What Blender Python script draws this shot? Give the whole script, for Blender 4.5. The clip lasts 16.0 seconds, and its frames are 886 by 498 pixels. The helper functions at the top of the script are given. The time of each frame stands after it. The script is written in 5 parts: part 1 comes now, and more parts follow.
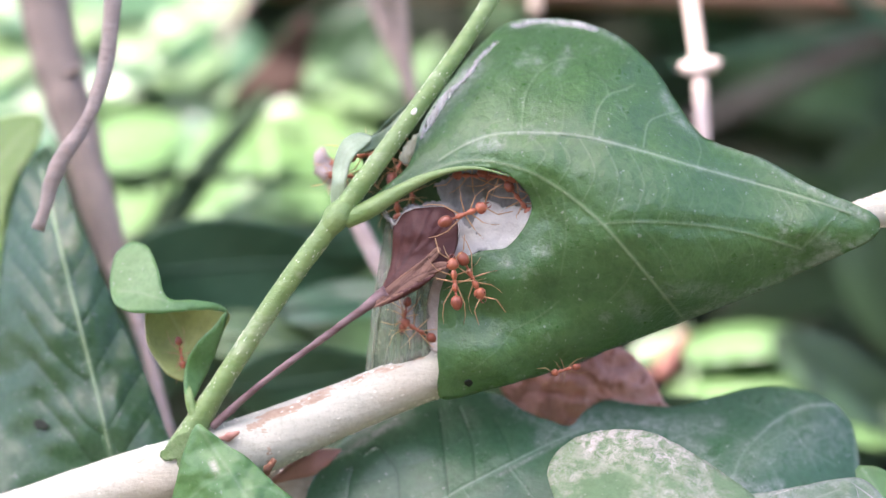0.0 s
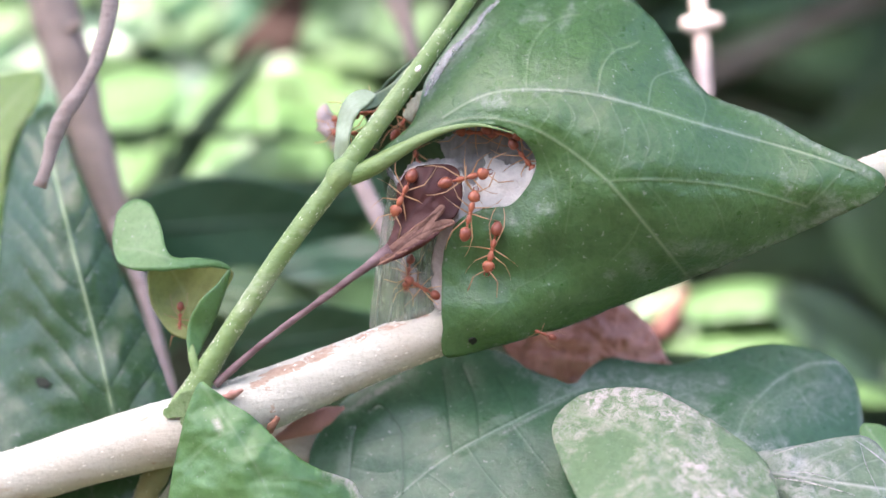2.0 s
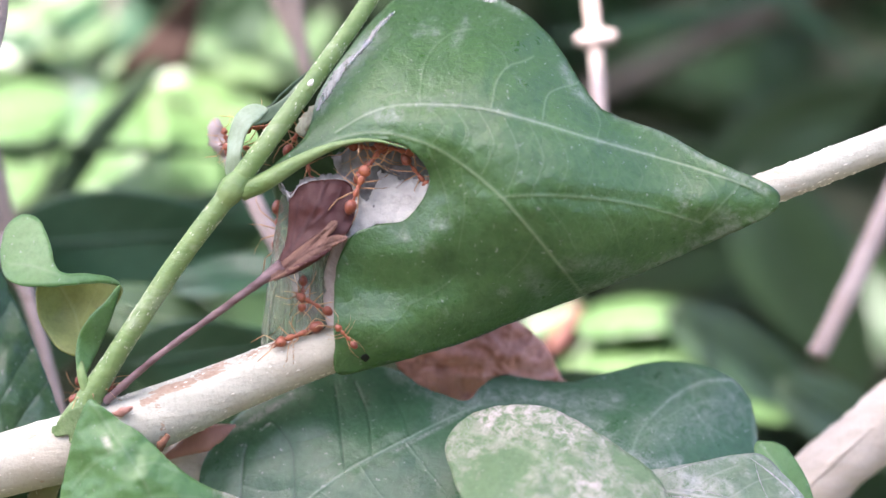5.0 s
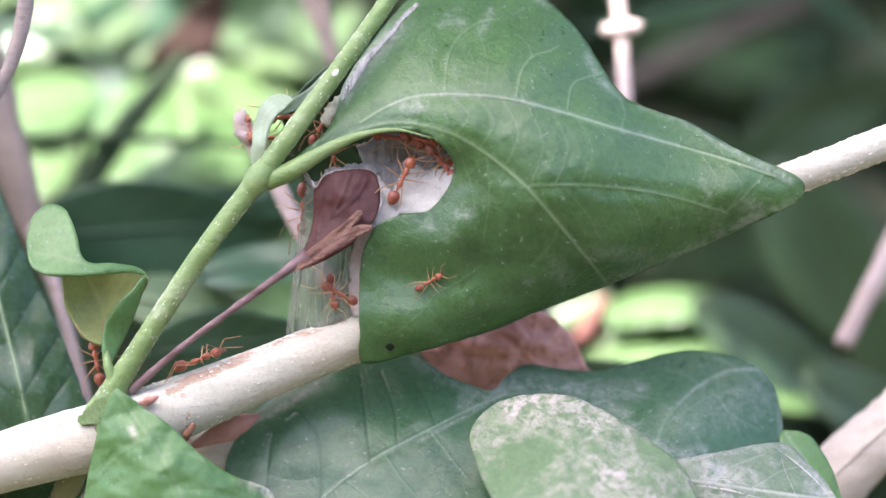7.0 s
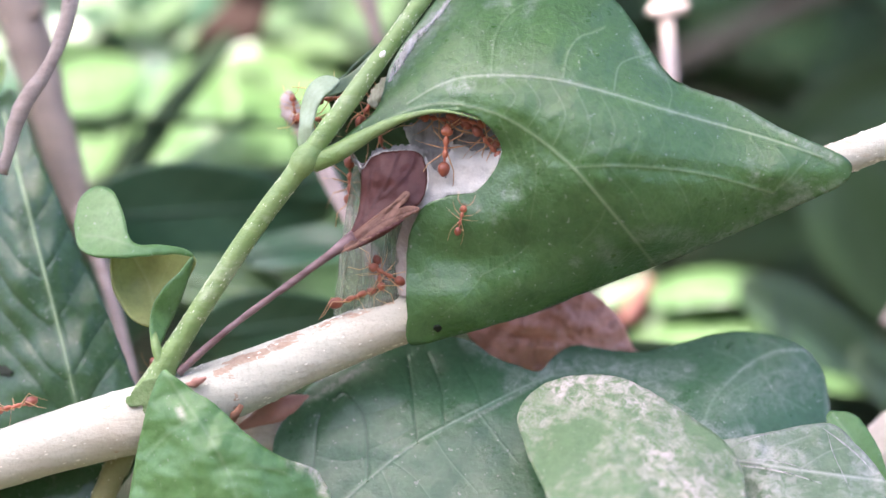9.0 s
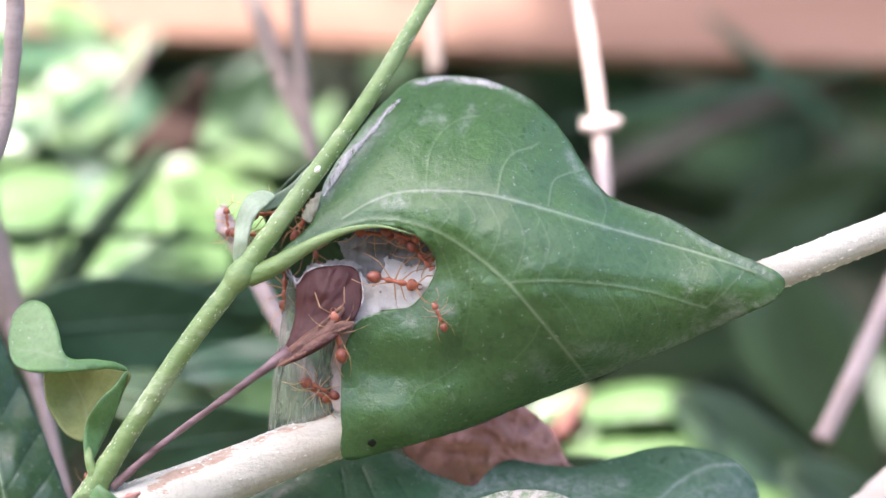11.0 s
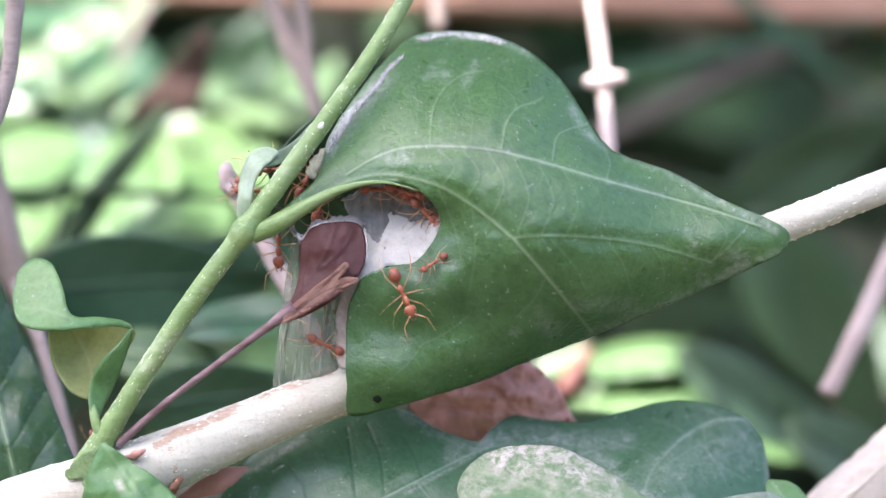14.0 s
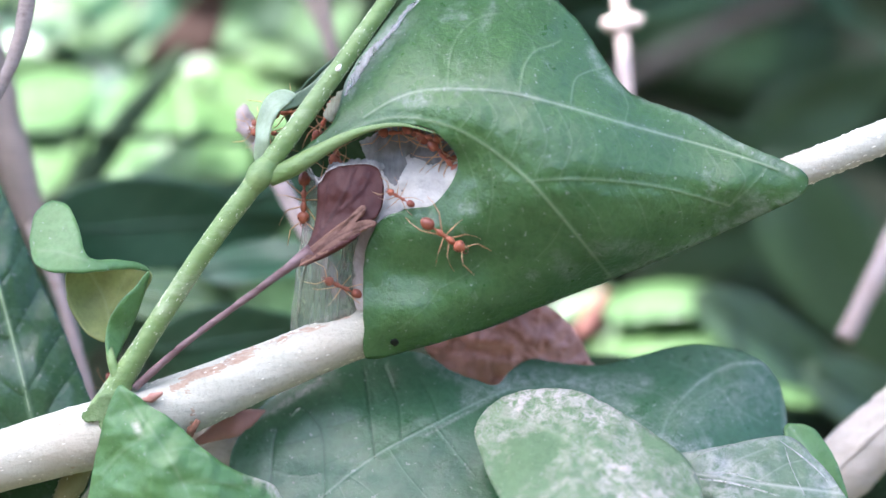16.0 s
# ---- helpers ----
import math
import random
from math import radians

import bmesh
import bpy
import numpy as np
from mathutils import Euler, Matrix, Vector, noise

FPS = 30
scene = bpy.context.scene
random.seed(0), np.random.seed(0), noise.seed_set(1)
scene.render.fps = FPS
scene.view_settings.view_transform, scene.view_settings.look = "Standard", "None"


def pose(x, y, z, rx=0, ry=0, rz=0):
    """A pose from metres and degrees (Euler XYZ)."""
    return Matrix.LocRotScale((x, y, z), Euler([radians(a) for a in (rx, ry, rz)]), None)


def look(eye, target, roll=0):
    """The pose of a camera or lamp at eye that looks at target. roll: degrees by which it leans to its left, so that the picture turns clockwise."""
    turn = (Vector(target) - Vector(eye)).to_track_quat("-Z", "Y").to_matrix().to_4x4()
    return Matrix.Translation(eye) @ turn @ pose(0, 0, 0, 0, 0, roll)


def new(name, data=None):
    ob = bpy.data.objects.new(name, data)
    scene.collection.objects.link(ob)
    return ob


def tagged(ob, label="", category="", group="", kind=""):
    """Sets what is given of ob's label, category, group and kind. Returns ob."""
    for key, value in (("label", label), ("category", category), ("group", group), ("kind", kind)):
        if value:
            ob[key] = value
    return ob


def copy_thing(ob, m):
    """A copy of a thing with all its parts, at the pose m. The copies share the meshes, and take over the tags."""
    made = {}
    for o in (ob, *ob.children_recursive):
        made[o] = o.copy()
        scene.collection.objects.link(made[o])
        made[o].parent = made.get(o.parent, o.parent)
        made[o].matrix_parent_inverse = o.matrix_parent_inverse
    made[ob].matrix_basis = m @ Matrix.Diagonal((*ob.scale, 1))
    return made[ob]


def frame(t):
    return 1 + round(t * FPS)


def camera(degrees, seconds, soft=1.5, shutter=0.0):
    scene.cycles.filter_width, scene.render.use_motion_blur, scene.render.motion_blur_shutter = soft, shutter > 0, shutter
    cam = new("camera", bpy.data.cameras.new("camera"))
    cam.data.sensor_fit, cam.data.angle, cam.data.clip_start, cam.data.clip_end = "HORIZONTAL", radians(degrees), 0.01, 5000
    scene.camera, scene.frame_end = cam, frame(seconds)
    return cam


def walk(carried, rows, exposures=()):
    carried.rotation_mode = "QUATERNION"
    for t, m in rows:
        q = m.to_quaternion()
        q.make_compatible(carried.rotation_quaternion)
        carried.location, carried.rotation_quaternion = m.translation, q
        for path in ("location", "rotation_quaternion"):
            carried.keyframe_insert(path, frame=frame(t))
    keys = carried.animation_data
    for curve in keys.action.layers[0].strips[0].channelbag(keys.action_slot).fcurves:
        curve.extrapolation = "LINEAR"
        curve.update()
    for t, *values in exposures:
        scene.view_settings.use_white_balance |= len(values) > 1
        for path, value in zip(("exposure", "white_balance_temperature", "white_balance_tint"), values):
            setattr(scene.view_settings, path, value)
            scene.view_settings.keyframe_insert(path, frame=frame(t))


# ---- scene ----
from mathutils.geometry import delaunay_2d_cdt

EYE = Vector((0.0, 0.0, 0.6))
REACH = 0.44628          # distance from the eye to the sheet of the nest
cam = camera(16.0, 16.0, soft=1.5)
cam.data.dof.use_dof = True
cam.data.dof.focus_distance = REACH - 0.003
cam.data.dof.aperture_fstop = 8.5

# a hand-held camera that turns and sways a little: seconds, turn to the right, tilt down, lean, sway in millimetres
TURNS = [
    (0.0, -1.688, -0.652, -0.081, 2.17, -4.477, 0.131), (0.5, -1.826, -0.655, -0.29, 1.783, -5.02, 0.413), (1.0, -1.997, -0.572, -0.427, 0.66, -4.677, -0.122),
    (1.5, -1.5, -0.155, -0.414, -0.874, -3.568, -0.023), (2.0, -1.334, 0.143, -0.066, -1.2, -3.247, 0.32), (2.5, -1.272, 0.359, 0.138, -0.815, -3.096, 0.192),
    (3.0, -1.273, 0.642, 0.043, -0.65, -1.344, -0.145), (3.5, -0.997, 0.146, -0.109, -1.045, -0.4, 0.32), (4.0, -0.789, 0.354, -0.383, -1.118, -1.083, 0.06),
    (4.2, -0.195, 0.042, -0.227, -1.413, 1.038, 0.511), (6.3, 0.872, -0.184, 0.114, -0.183, -0.085, -0.326), (6.5, 0.699, -0.137, 0.055, 0.015, -0.159, -0.574),
    (7.0, 0.0, 0.0, 0.0, 0.0, 0.0, 0.0)]
TURNS += [
    (7.5, -0.204, 0.203, 0.039, -0.349, 0.078, 0.247), (8.0, -0.123, 0.507, -0.035, 0.105, 0.079, 0.01), (8.5, -0.798, 0.824, -0.081, 0.124, 0.273, 0.346),
    (9.0, -0.715, 0.319, -0.09, -1.085, -0.345, -0.178), (9.5, -0.23, -0.161, -0.183, -2.196, 0.733, 0.145), (10.0, 0.556, -1.566, -0.183, -2.236, -0.531, 0.16),
    (10.2, 0.681, -1.686, 0.014, -1.831, -0.917, 0.672), (12.3, 0.348, -1.438, -0.218, -1.629, -1.184, 0.432), (12.5, 0.406, -1.372, -0.231, -1.697, -0.902, 0.29),
    (13.0, 0.366, -1.105, -0.264, -1.372, -0.339, 0.379), (13.5, 0.515, -0.94, -0.31, -1.187, -0.256, -0.029), (14.0, 0.479, -0.959, -0.363, -1.727, -0.636, -0.161),
    (14.5, 0.404, -0.516, -0.194, -2.047, -0.312, -0.576), (15.0, 0.483, -0.225, -0.116, -2.27, 1.195, -0.583), (15.5, 0.427, -0.14, -0.302, -1.78, 0.819, -0.418),
    (16.0, 0.231, 0.075, -0.267, -2.322, 0.379, -0.142)]


def aim(turn, tilt, lean, *sway):
    a, b = radians(turn), radians(tilt)
    eye = EYE + Vector(sway) / 1000
    return look(eye, eye + Vector((math.sin(a) * math.cos(b), math.cos(a) * math.cos(b), -math.sin(b))), lean)


EXPOSURE = 2.47
# the clip's white balance turns cooler towards its end
BALANCE = [(0.0, EXPOSURE, 6180, 24.5), (13.0, EXPOSURE, 6180, 24.5), (13.5, EXPOSURE, 6010, 22.5), (14.0, EXPOSURE, 5990, 22.5), (14.5, EXPOSURE, 5640, 18), (16.0, EXPOSURE, 5640, 18)]
walk(cam, [(t, aim(*row)) for t, *row in TURNS], BALANCE)

# ---- light ----
SUN_WAY = Vector((-0.30, -0.34, 0.89)).normalized()      # towards the sun
world = bpy.data.worlds.new("sky")
scene.world = world
world.use_nodes = True
wn = world.node_tree
sky = wn.nodes.new("ShaderNodeTexSky")
sky.sky_type, sky.sun_disc = "NISHITA", False
sky.sun_elevation = math.asin(SUN_WAY.z)
sky.air_density, sky.dust_density = 1.0, 4.0
sky.sun_rotation = math.atan2(SUN_WAY.x, SUN_WAY.y)
wn.links.new(sky.outputs[0], wn.nodes["Background"].inputs[0])
wn.nodes["Background"].inputs[1].default_value = 0.15
sun = new("sun", bpy.data.lights.new("sun", "SUN"))
sun.data.energy, sun.data.angle, sun.data.color = 4.2, radians(0.5), (1.0, 0.95, 0.86)
sun.matrix_world = look(EYE + SUN_WAY * 3, EYE)

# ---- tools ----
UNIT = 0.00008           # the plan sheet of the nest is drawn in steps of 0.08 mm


def S(u, v, d=0.0):
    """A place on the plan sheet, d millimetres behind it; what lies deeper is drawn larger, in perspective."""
    k = 1 + d / 1000 / REACH
    return Vector(((u - 784) * UNIT * k, REACH + d / 1000, EYE.z + (441 - v) * UNIT * k))


def smooth(pts, closed=False, step=8.0):
    """A rounded line through the points, at even steps along it."""
    p = np.array(pts, float)
    n = len(p)
    out = []
    for i in range(n if closed else n - 1):
        if closed:
            a, b, c, d = (p[(i + k) % n] for k in (-1, 0, 1, 2))
        else:
            a, b, c, d = p[max(i - 1, 0)], p[i], p[i + 1], p[min(i + 2, n - 1)]
        m = max(1, int(round(np.linalg.norm((c - b)[:2]) / step)))
        for k in range(m):
            s = k / m
            out.append(0.5 * (2 * b + (c - a) * s + (2 * a - 5 * b + 4 * c - d) * s * s + (3 * b - a - 3 * c + d) * s ** 3))
    if not closed:
        out.append(p[-1])
    return np.array(out)


class Sheet:
    """A thin bent plate through a few places (u, v, depth)."""

    def __init__(self, places, stiff=1e-3):
        q = np.array(places, float)
        self.c = q[:, :2] / 100
        n = len(q)
        a = np.zeros((n + 3, n + 3))
        a[:n, :n] = self.k(self.c) + stiff * np.eye(n)
        a[:n, n:] = np.c_[np.ones(n), self.c]
        a[n:, :n] = a[:n, n:].T
        self.w = np.linalg.solve(a, np.r_[q[:, 2], 0, 0, 0])

    def k(self, x):
        r2 = ((x[:, None] - self.c[None]) ** 2).sum(2)
        return 0.5 * r2 * np.log(np.maximum(r2, 1e-12))

    def __call__(self, uv):
        x = np.atleast_2d(np.array(uv, float)) / 100
        return np.c_[self.k(x), np.ones(len(x)), x] @ self.w


def inside(q, poly):
    x, y = q[:, 0], q[:, 1]
    r = np.zeros(len(q), bool)
    for (x0, y0), (x1, y1) in zip(poly, np.roll(poly, -1, 0)):
        if y0 != y1:
            r ^= ((y0 > y) != (y1 > y)) & (x < (x1 - x0) * (y - y0) / (y1 - y0) + x0)
    return r


def line_distance(q, line):
    best = np.full(len(q), 1e9)
    for a, b in zip(line[:-1], line[1:]):
        ab = b - a
        s = np.clip(((q - a) @ ab) / max(ab @ ab, 1e-9), 0, 1)
        best = np.minimum(best, np.hypot(*(q - a - s[:, None] * ab).T))
    return best


def mesh_object(name, verts, faces, mat, parent=None, label="", shade=True, attr=None, dirt=None):
    me = bpy.data.meshes.new(name)
    me.from_pydata([tuple(v) for v in verts], [], [tuple(int(i) for i in f) for f in faces])
    if shade:
        me.polygons.foreach_set("use_smooth", [True] * len(me.polygons))
    if attr is not None:
        me.attributes.new("vein", "FLOAT", "POINT").data.foreach_set("value", np.asarray(attr, float))
    if dirt is not None:
        me.attributes.new("dirt", "FLOAT", "POINT").data.foreach_set("value", np.asarray(dirt, float))
    me.materials.append(mat)
    ob = new(name, me)
    ob.parent = parent
    return tagged(ob, label)


def thing(name, label, category, group="", kind="", at=None):
    ob = new(name)
    ob.empty_display_size = 0.005
    if at is not None:
        ob.location = at
        bpy.context.view_layer.update()
    return tagged(ob, label, category, group, kind)


def blade(name, outline, form, mat, parent, veins=(), step=7.0, thick=0.3, waves=0.25, wave_size=60.0, relief=0.22, label="", sharp=False, seed=0.0, rib=0.0, dirt=()):
    """A leaf blade or skin: an outline on the plan sheet, bent to the depth form, with thickness and raised or sunk veins.
    veins: (points, half width, strength); a strength below nought is a dark, sunk vein. dirt: smears of dust and web: (points, half width, strength)."""
    out = smooth(outline, True, step) if not sharp else smooth(outline, True, step * 0.5)
    ragged = np.array([[noise.noise((x * 0.05, y * 0.05, 3.1 + seed)), noise.noise((x * 0.05, y * 0.05, 9.7 + seed))] for x, y in out])
    out = out + ragged * step * (0.25 if not sharp else 1.2)
    if sharp:
        out = out + step * 0.9 * np.array([[noise.noise((x * 0.21, y * 0.21, 1.3 + seed)), noise.noise((x * 0.21, y * 0.21, 6.1 + seed))] for x, y in out])
    lines = [(smooth(p, False, step), w, s) for p, w, s in veins]
    pts = [out]
    fixed = []
    for line, w, s in lines:
        d = np.gradient(line, axis=0)
        nrm = np.c_[-d[:, 1], d[:, 0]] / np.maximum(np.hypot(*d.T), 1e-6)[:, None]
        for k in (-1, 0, 1):
            fixed.append(line + nrm * w * k)
    if fixed:
        fixed = np.concatenate(fixed)
        fixed = fixed[inside(fixed, out)]
        fixed = fixed[line_distance(fixed, np.r_[out, out[:1]]) > step * 0.45]
    lo, hi = out.min(0), out.max(0)
    gx, gy = np.meshgrid(np.arange(lo[0], hi[0], step), np.arange(lo[1], hi[1], step * 0.87))
    gx[1::2] += step / 2
    grid = np.c_[gx.ravel(), gy.ravel()]
    grid = grid[inside(grid, out)]
    grid = grid[line_distance(grid, np.r_[out, out[:1]]) > step * 0.5]
    for line, w, s in lines:
        grid = grid[line_distance(grid, line) > w + step * 0.35]
    alls = np.concatenate([out, fixed, grid]) if len(fixed) else np.concatenate([out, grid])
    n = len(out)
    vs, _, fs, *_ = delaunay_2d_cdt([Vector(p) for p in alls], [(i, (i + 1) % n) for i in range(n)], [], 1, 1e-4)
    q = np.array([tuple(v) for v in vs])
    tri = np.array([f[:] for f in fs if len(f) == 3])
    depth = form(q)
    vein = np.zeros(len(q))
    for line, w, s in lines:
        k = s * np.clip(1 - line_distance(q, line) / w, 0, 1)
        vein = np.where(np.abs(k) > np.abs(vein), k, vein)
    puff = np.ones(len(q))
    for line, w, s in lines:
        puff = np.minimum(puff, 1 - 0.9 * min(1.0, 2.0 * abs(s)) * np.exp(-(line_distance(q, line) / max(w * 4.5, 20.0)) ** 2))
    wav = np.array([noise.noise((x / wave_size, y / wave_size, seed)) + 0.4 * noise.noise((x / wave_size * 2.7, y / wave_size * 2.7, seed + 5)) for x, y in q])
    depth = depth - relief * vein + waves * wav - 1.6 * relief * (puff - 1)
    front = np.array([S(x, y, d) for (x, y), d in zip(q, depth)])
    a, b, c = (front[tri[:, k]] for k in range(3))
    fn = np.cross(b - a, c - a)
    flip = fn[:, 1] > 0
    tri[flip] = tri[flip][:, ::-1]
    fn[flip] *= -1
    vn = np.zeros_like(front)
    for k in range(3):
        np.add.at(vn, tri[:, k], fn)
    vn /= np.maximum(np.linalg.norm(vn, axis=1), 1e-15)[:, None]
    back = front - vn * thick / 1000
    m = len(front)
    faces = [tuple(t) for t in tri] + [tuple(t[::-1] + m) for t in tri]
    count = {}
    for t in tri:
        for i in range(3):
            e = (t[i], t[(i + 1) % 3])
            count[e] = 1
    for (i, j) in count:
        if (j, i) not in count:
            faces.append((j, i, i + m, j + m))
    smear = None
    if dirt:
        smear = np.zeros(len(q))
        for path, w, k in dirt:
            smear = np.maximum(smear, k * np.clip(1.15 - line_distance(q, smooth(path, False, step)) / w, 0, 1) ** 0.8)
        smear = np.r_[smear, smear * 0]
    ob = mesh_object(name, np.r_[front, back], faces, mat, parent, label, attr=np.r_[vein, vein], dirt=smear)
    if rib:
        path = lines[0][0][::3]
        near = [int(np.argmin(((q - c) ** 2).sum(1))) for c in path]
        keep = [k for k, c in zip(near, path) if np.hypot(*(q[k] - c)) < 9]
        tube("midrib", [Vector(front[k]) + Vector(vn[k]) * -0.00012 for k in keep], [rib * 0.55, rib * 0.45, rib * 0.2], RIB_GREEN, parent, 8, rough=0.1, step=0.7, label="pale raised midrib")
    return ob


def spine(line, radii, step):
    """Even steps along a rounded line through places in the world: x, y, z and radius in millimetres."""
    p = np.array([tuple(q) for q in line], float) * 1000
    r = np.interp(np.linspace(0, 1, len(p)), np.linspace(0, 1, len(radii)), radii)
    p = np.c_[p, r]
    n = len(p)
    fine = []
    for i in range(n - 1):
        a, b, c, d = p[max(i - 1, 0)], p[i], p[i + 1], p[min(i + 2, n - 1)]
        m = max(1, int(round(np.linalg.norm((c - b)[:3]) / step)))
        for k in range(m):
            s = k / m
            fine.append(0.5 * (2 * b + (c - a) * s + (2 * a - 5 * b + 4 * c - d) * s * s + (3 * b - a - 3 * c + d) * s ** 3))
    fine.append(p[-1])
    return np.array(fine)


def tube(name, line, radii, mat, parent=None, segs=14, label="", rough=0.06, grain=220.0, step=1.2, flat=1.0, caps=True, seed=0.0):
    """A tapered limb through places in the world; radii in millimetres along it, step in millimetres."""
    fine = spine(line, radii, step)
    c, rad = fine[:, :3] / 1000, fine[:, 3] / 1000
    tan = np.gradient(c, axis=0)
    up = Vector((0.13, -1.0, 0.21)).normalized()
    verts, faces = [], []
    for i in range(len(c)):
        t = Vector(tan[i]).normalized()
        x = up.cross(t).normalized()
        y = t.cross(x)
        for k in range(segs):
            a = 2 * math.pi * k / segs
            w = x * math.cos(a) + y * math.sin(a) * flat
            o = Vector(c[i])
            f = 1 + rough * noise.noise((o + w * rad[i]) * grain + Vector((seed, 0, 0))) + 0.4 * rough * noise.noise((o + w * rad[i]) * grain * 4)
            verts.append(o + w * rad[i] * f)
    for i in range(len(c) - 1):
        for k in range(segs):
            k2 = (k + 1) % segs
            faces.append((i * segs + k, i * segs + k2, (i + 1) * segs + k2, (i + 1) * segs + k))
    if caps:
        n = len(verts)
        verts += [Vector(c[0]), Vector(c[-1])]
        for k in range(segs):
            k2 = (k + 1) % segs
            faces.append((n, k2, k))
            faces.append((n + 1, n - segs + k, n - segs + k2))
    return mesh_object(name, verts, faces, mat, parent, label)


def leaf_shape(length, width, fold=0.25, droop=0.15, point=1.0, nx=22, ny=8, side_veins=6):
    """A leaf lying along x, facing z: verts, faces and vein strength. Metres."""
    verts, vein = [], []
    for i in range(nx + 1):
        s = i / nx
        half = width / 2 * (math.sin(math.pi * s ** 0.8) ** (0.75 * point)) * (1 - 0.25 * s) * 1.12 if 0 < s < 1 else width * 0.015
        for j in range(-ny, ny + 1):
            w = j / ny
            y = half * w
            z = fold * abs(y) * 0.6 - droop * length * (s - 0.3) ** 2 + 0.03 * width * math.sin(9 * s + 2 * w)
            k = (s * side_veins - abs(w) * 1.1) % 1.0
            sv = max(0.0, 1 - min(k, 1 - k) / 0.10) * 0.5
            z += 0.012 * width * (0.5 - sv)
            verts.append((s * length, y, z))
            vein.append(max(sv, 1.0 if j == 0 else 0.0))
    faces = []
    r = 2 * ny + 1
    n = len(verts)
    for i in range(nx):
        for j in range(2 * ny):
            a = i * r + j
            faces.append((a, a + r, a + r + 1, a + 1))
    verts += [(x, y, z - 0.00035) for x, y, z in verts]
    vein += vein
    faces += [tuple(v + n for v in f[::-1]) for f in faces]
    rim = [j for j in range(r)] + [i * r + r - 1 for i in range(1, nx + 1)] + [nx * r + j for j in range(r - 2, -1, -1)] + [i * r for i in range(nx - 1, 0, -1)]
    for a, b in zip(rim, rim[1:] + rim[:1]):
        faces.append((a, b, b + n, a + n))
    return np.array(verts), faces, np.array(vein)


def frame_of(long_way, face_way):
    x = Vector(long_way).normalized()
    z = Vector(face_way)
    z = (z - x * z.dot(x)).normalized()
    y = z.cross(x)
    return Matrix((x, y, z)).transposed()


# ---- materials ----
def material(name):
    m = bpy.data.materials.new(name)
    m.use_nodes = True
    return m, m.node_tree.nodes, m.node_tree.links, m.node_tree.nodes["Principled BSDF"]


def ramp_of(nodes, links, source, a, b):
    r = nodes.new("ShaderNodeMapRange")
    r.inputs["From Min"].default_value, r.inputs["From Max"].default_value = a, b
    links.new(source, r.inputs["Value"])
    return r.outputs["Result"]


def noise_of(nodes, links, scale, detail=4, rough=0.6, stretch=None, swirl=0.0):
    tc = nodes.new("ShaderNodeTexCoord")
    n = nodes.new("ShaderNodeTexNoise")
    n.inputs["Scale"].default_value, n.inputs["Detail"].default_value, n.inputs["Roughness"].default_value = scale, detail, rough
    n.inputs["Distortion"].default_value = swirl
    if stretch:
        mp = nodes.new("ShaderNodeMapping")
        mp.inputs["Rotation"].default_value = [radians(a) for a in stretch[0]]
        mp.inputs["Scale"].default_value = stretch[1]
        links.new(tc.outputs["Object"], mp.inputs[0])
        links.new(mp.outputs[0], n.inputs["Vector"])
    else:
        links.new(tc.outputs["Object"], n.inputs["Vector"])
    return n.outputs["Fac"]


def mixed(nodes, links, fac, a, b):
    m = nodes.new("ShaderNodeMix")
    m.data_type = "RGBA"
    if isinstance(fac, (int, float)):
        m.inputs[0].default_value = fac
    else:
        links.new(fac, m.inputs[0])
    for k, c in ((6, a), (7, b)):
        if isinstance(c, tuple):
            m.inputs[k].default_value = (*c, 1)
        else:
            links.new(c, m.inputs[k])
    return m.outputs[2]


def scaled(nodes, links, a, k):
    m = nodes.new("ShaderNodeMath")
    m.operation = "MULTIPLY"
    links.new(a, m.inputs[0])
    if isinstance(k, (int, float)):
        m.inputs[1].default_value = k
    else:
        links.new(k, m.inputs[1])
    return m.outputs[0]


def bumped(nodes, links, bsdf, height, strength, distance):
    b = nodes.new("ShaderNodeBump")
    b.inputs["Strength"].default_value, b.inputs["Distance"].default_value = strength, distance
    links.new(height, b.inputs["Height"])
    links.new(b.outputs[0], bsdf.inputs["Normal"])


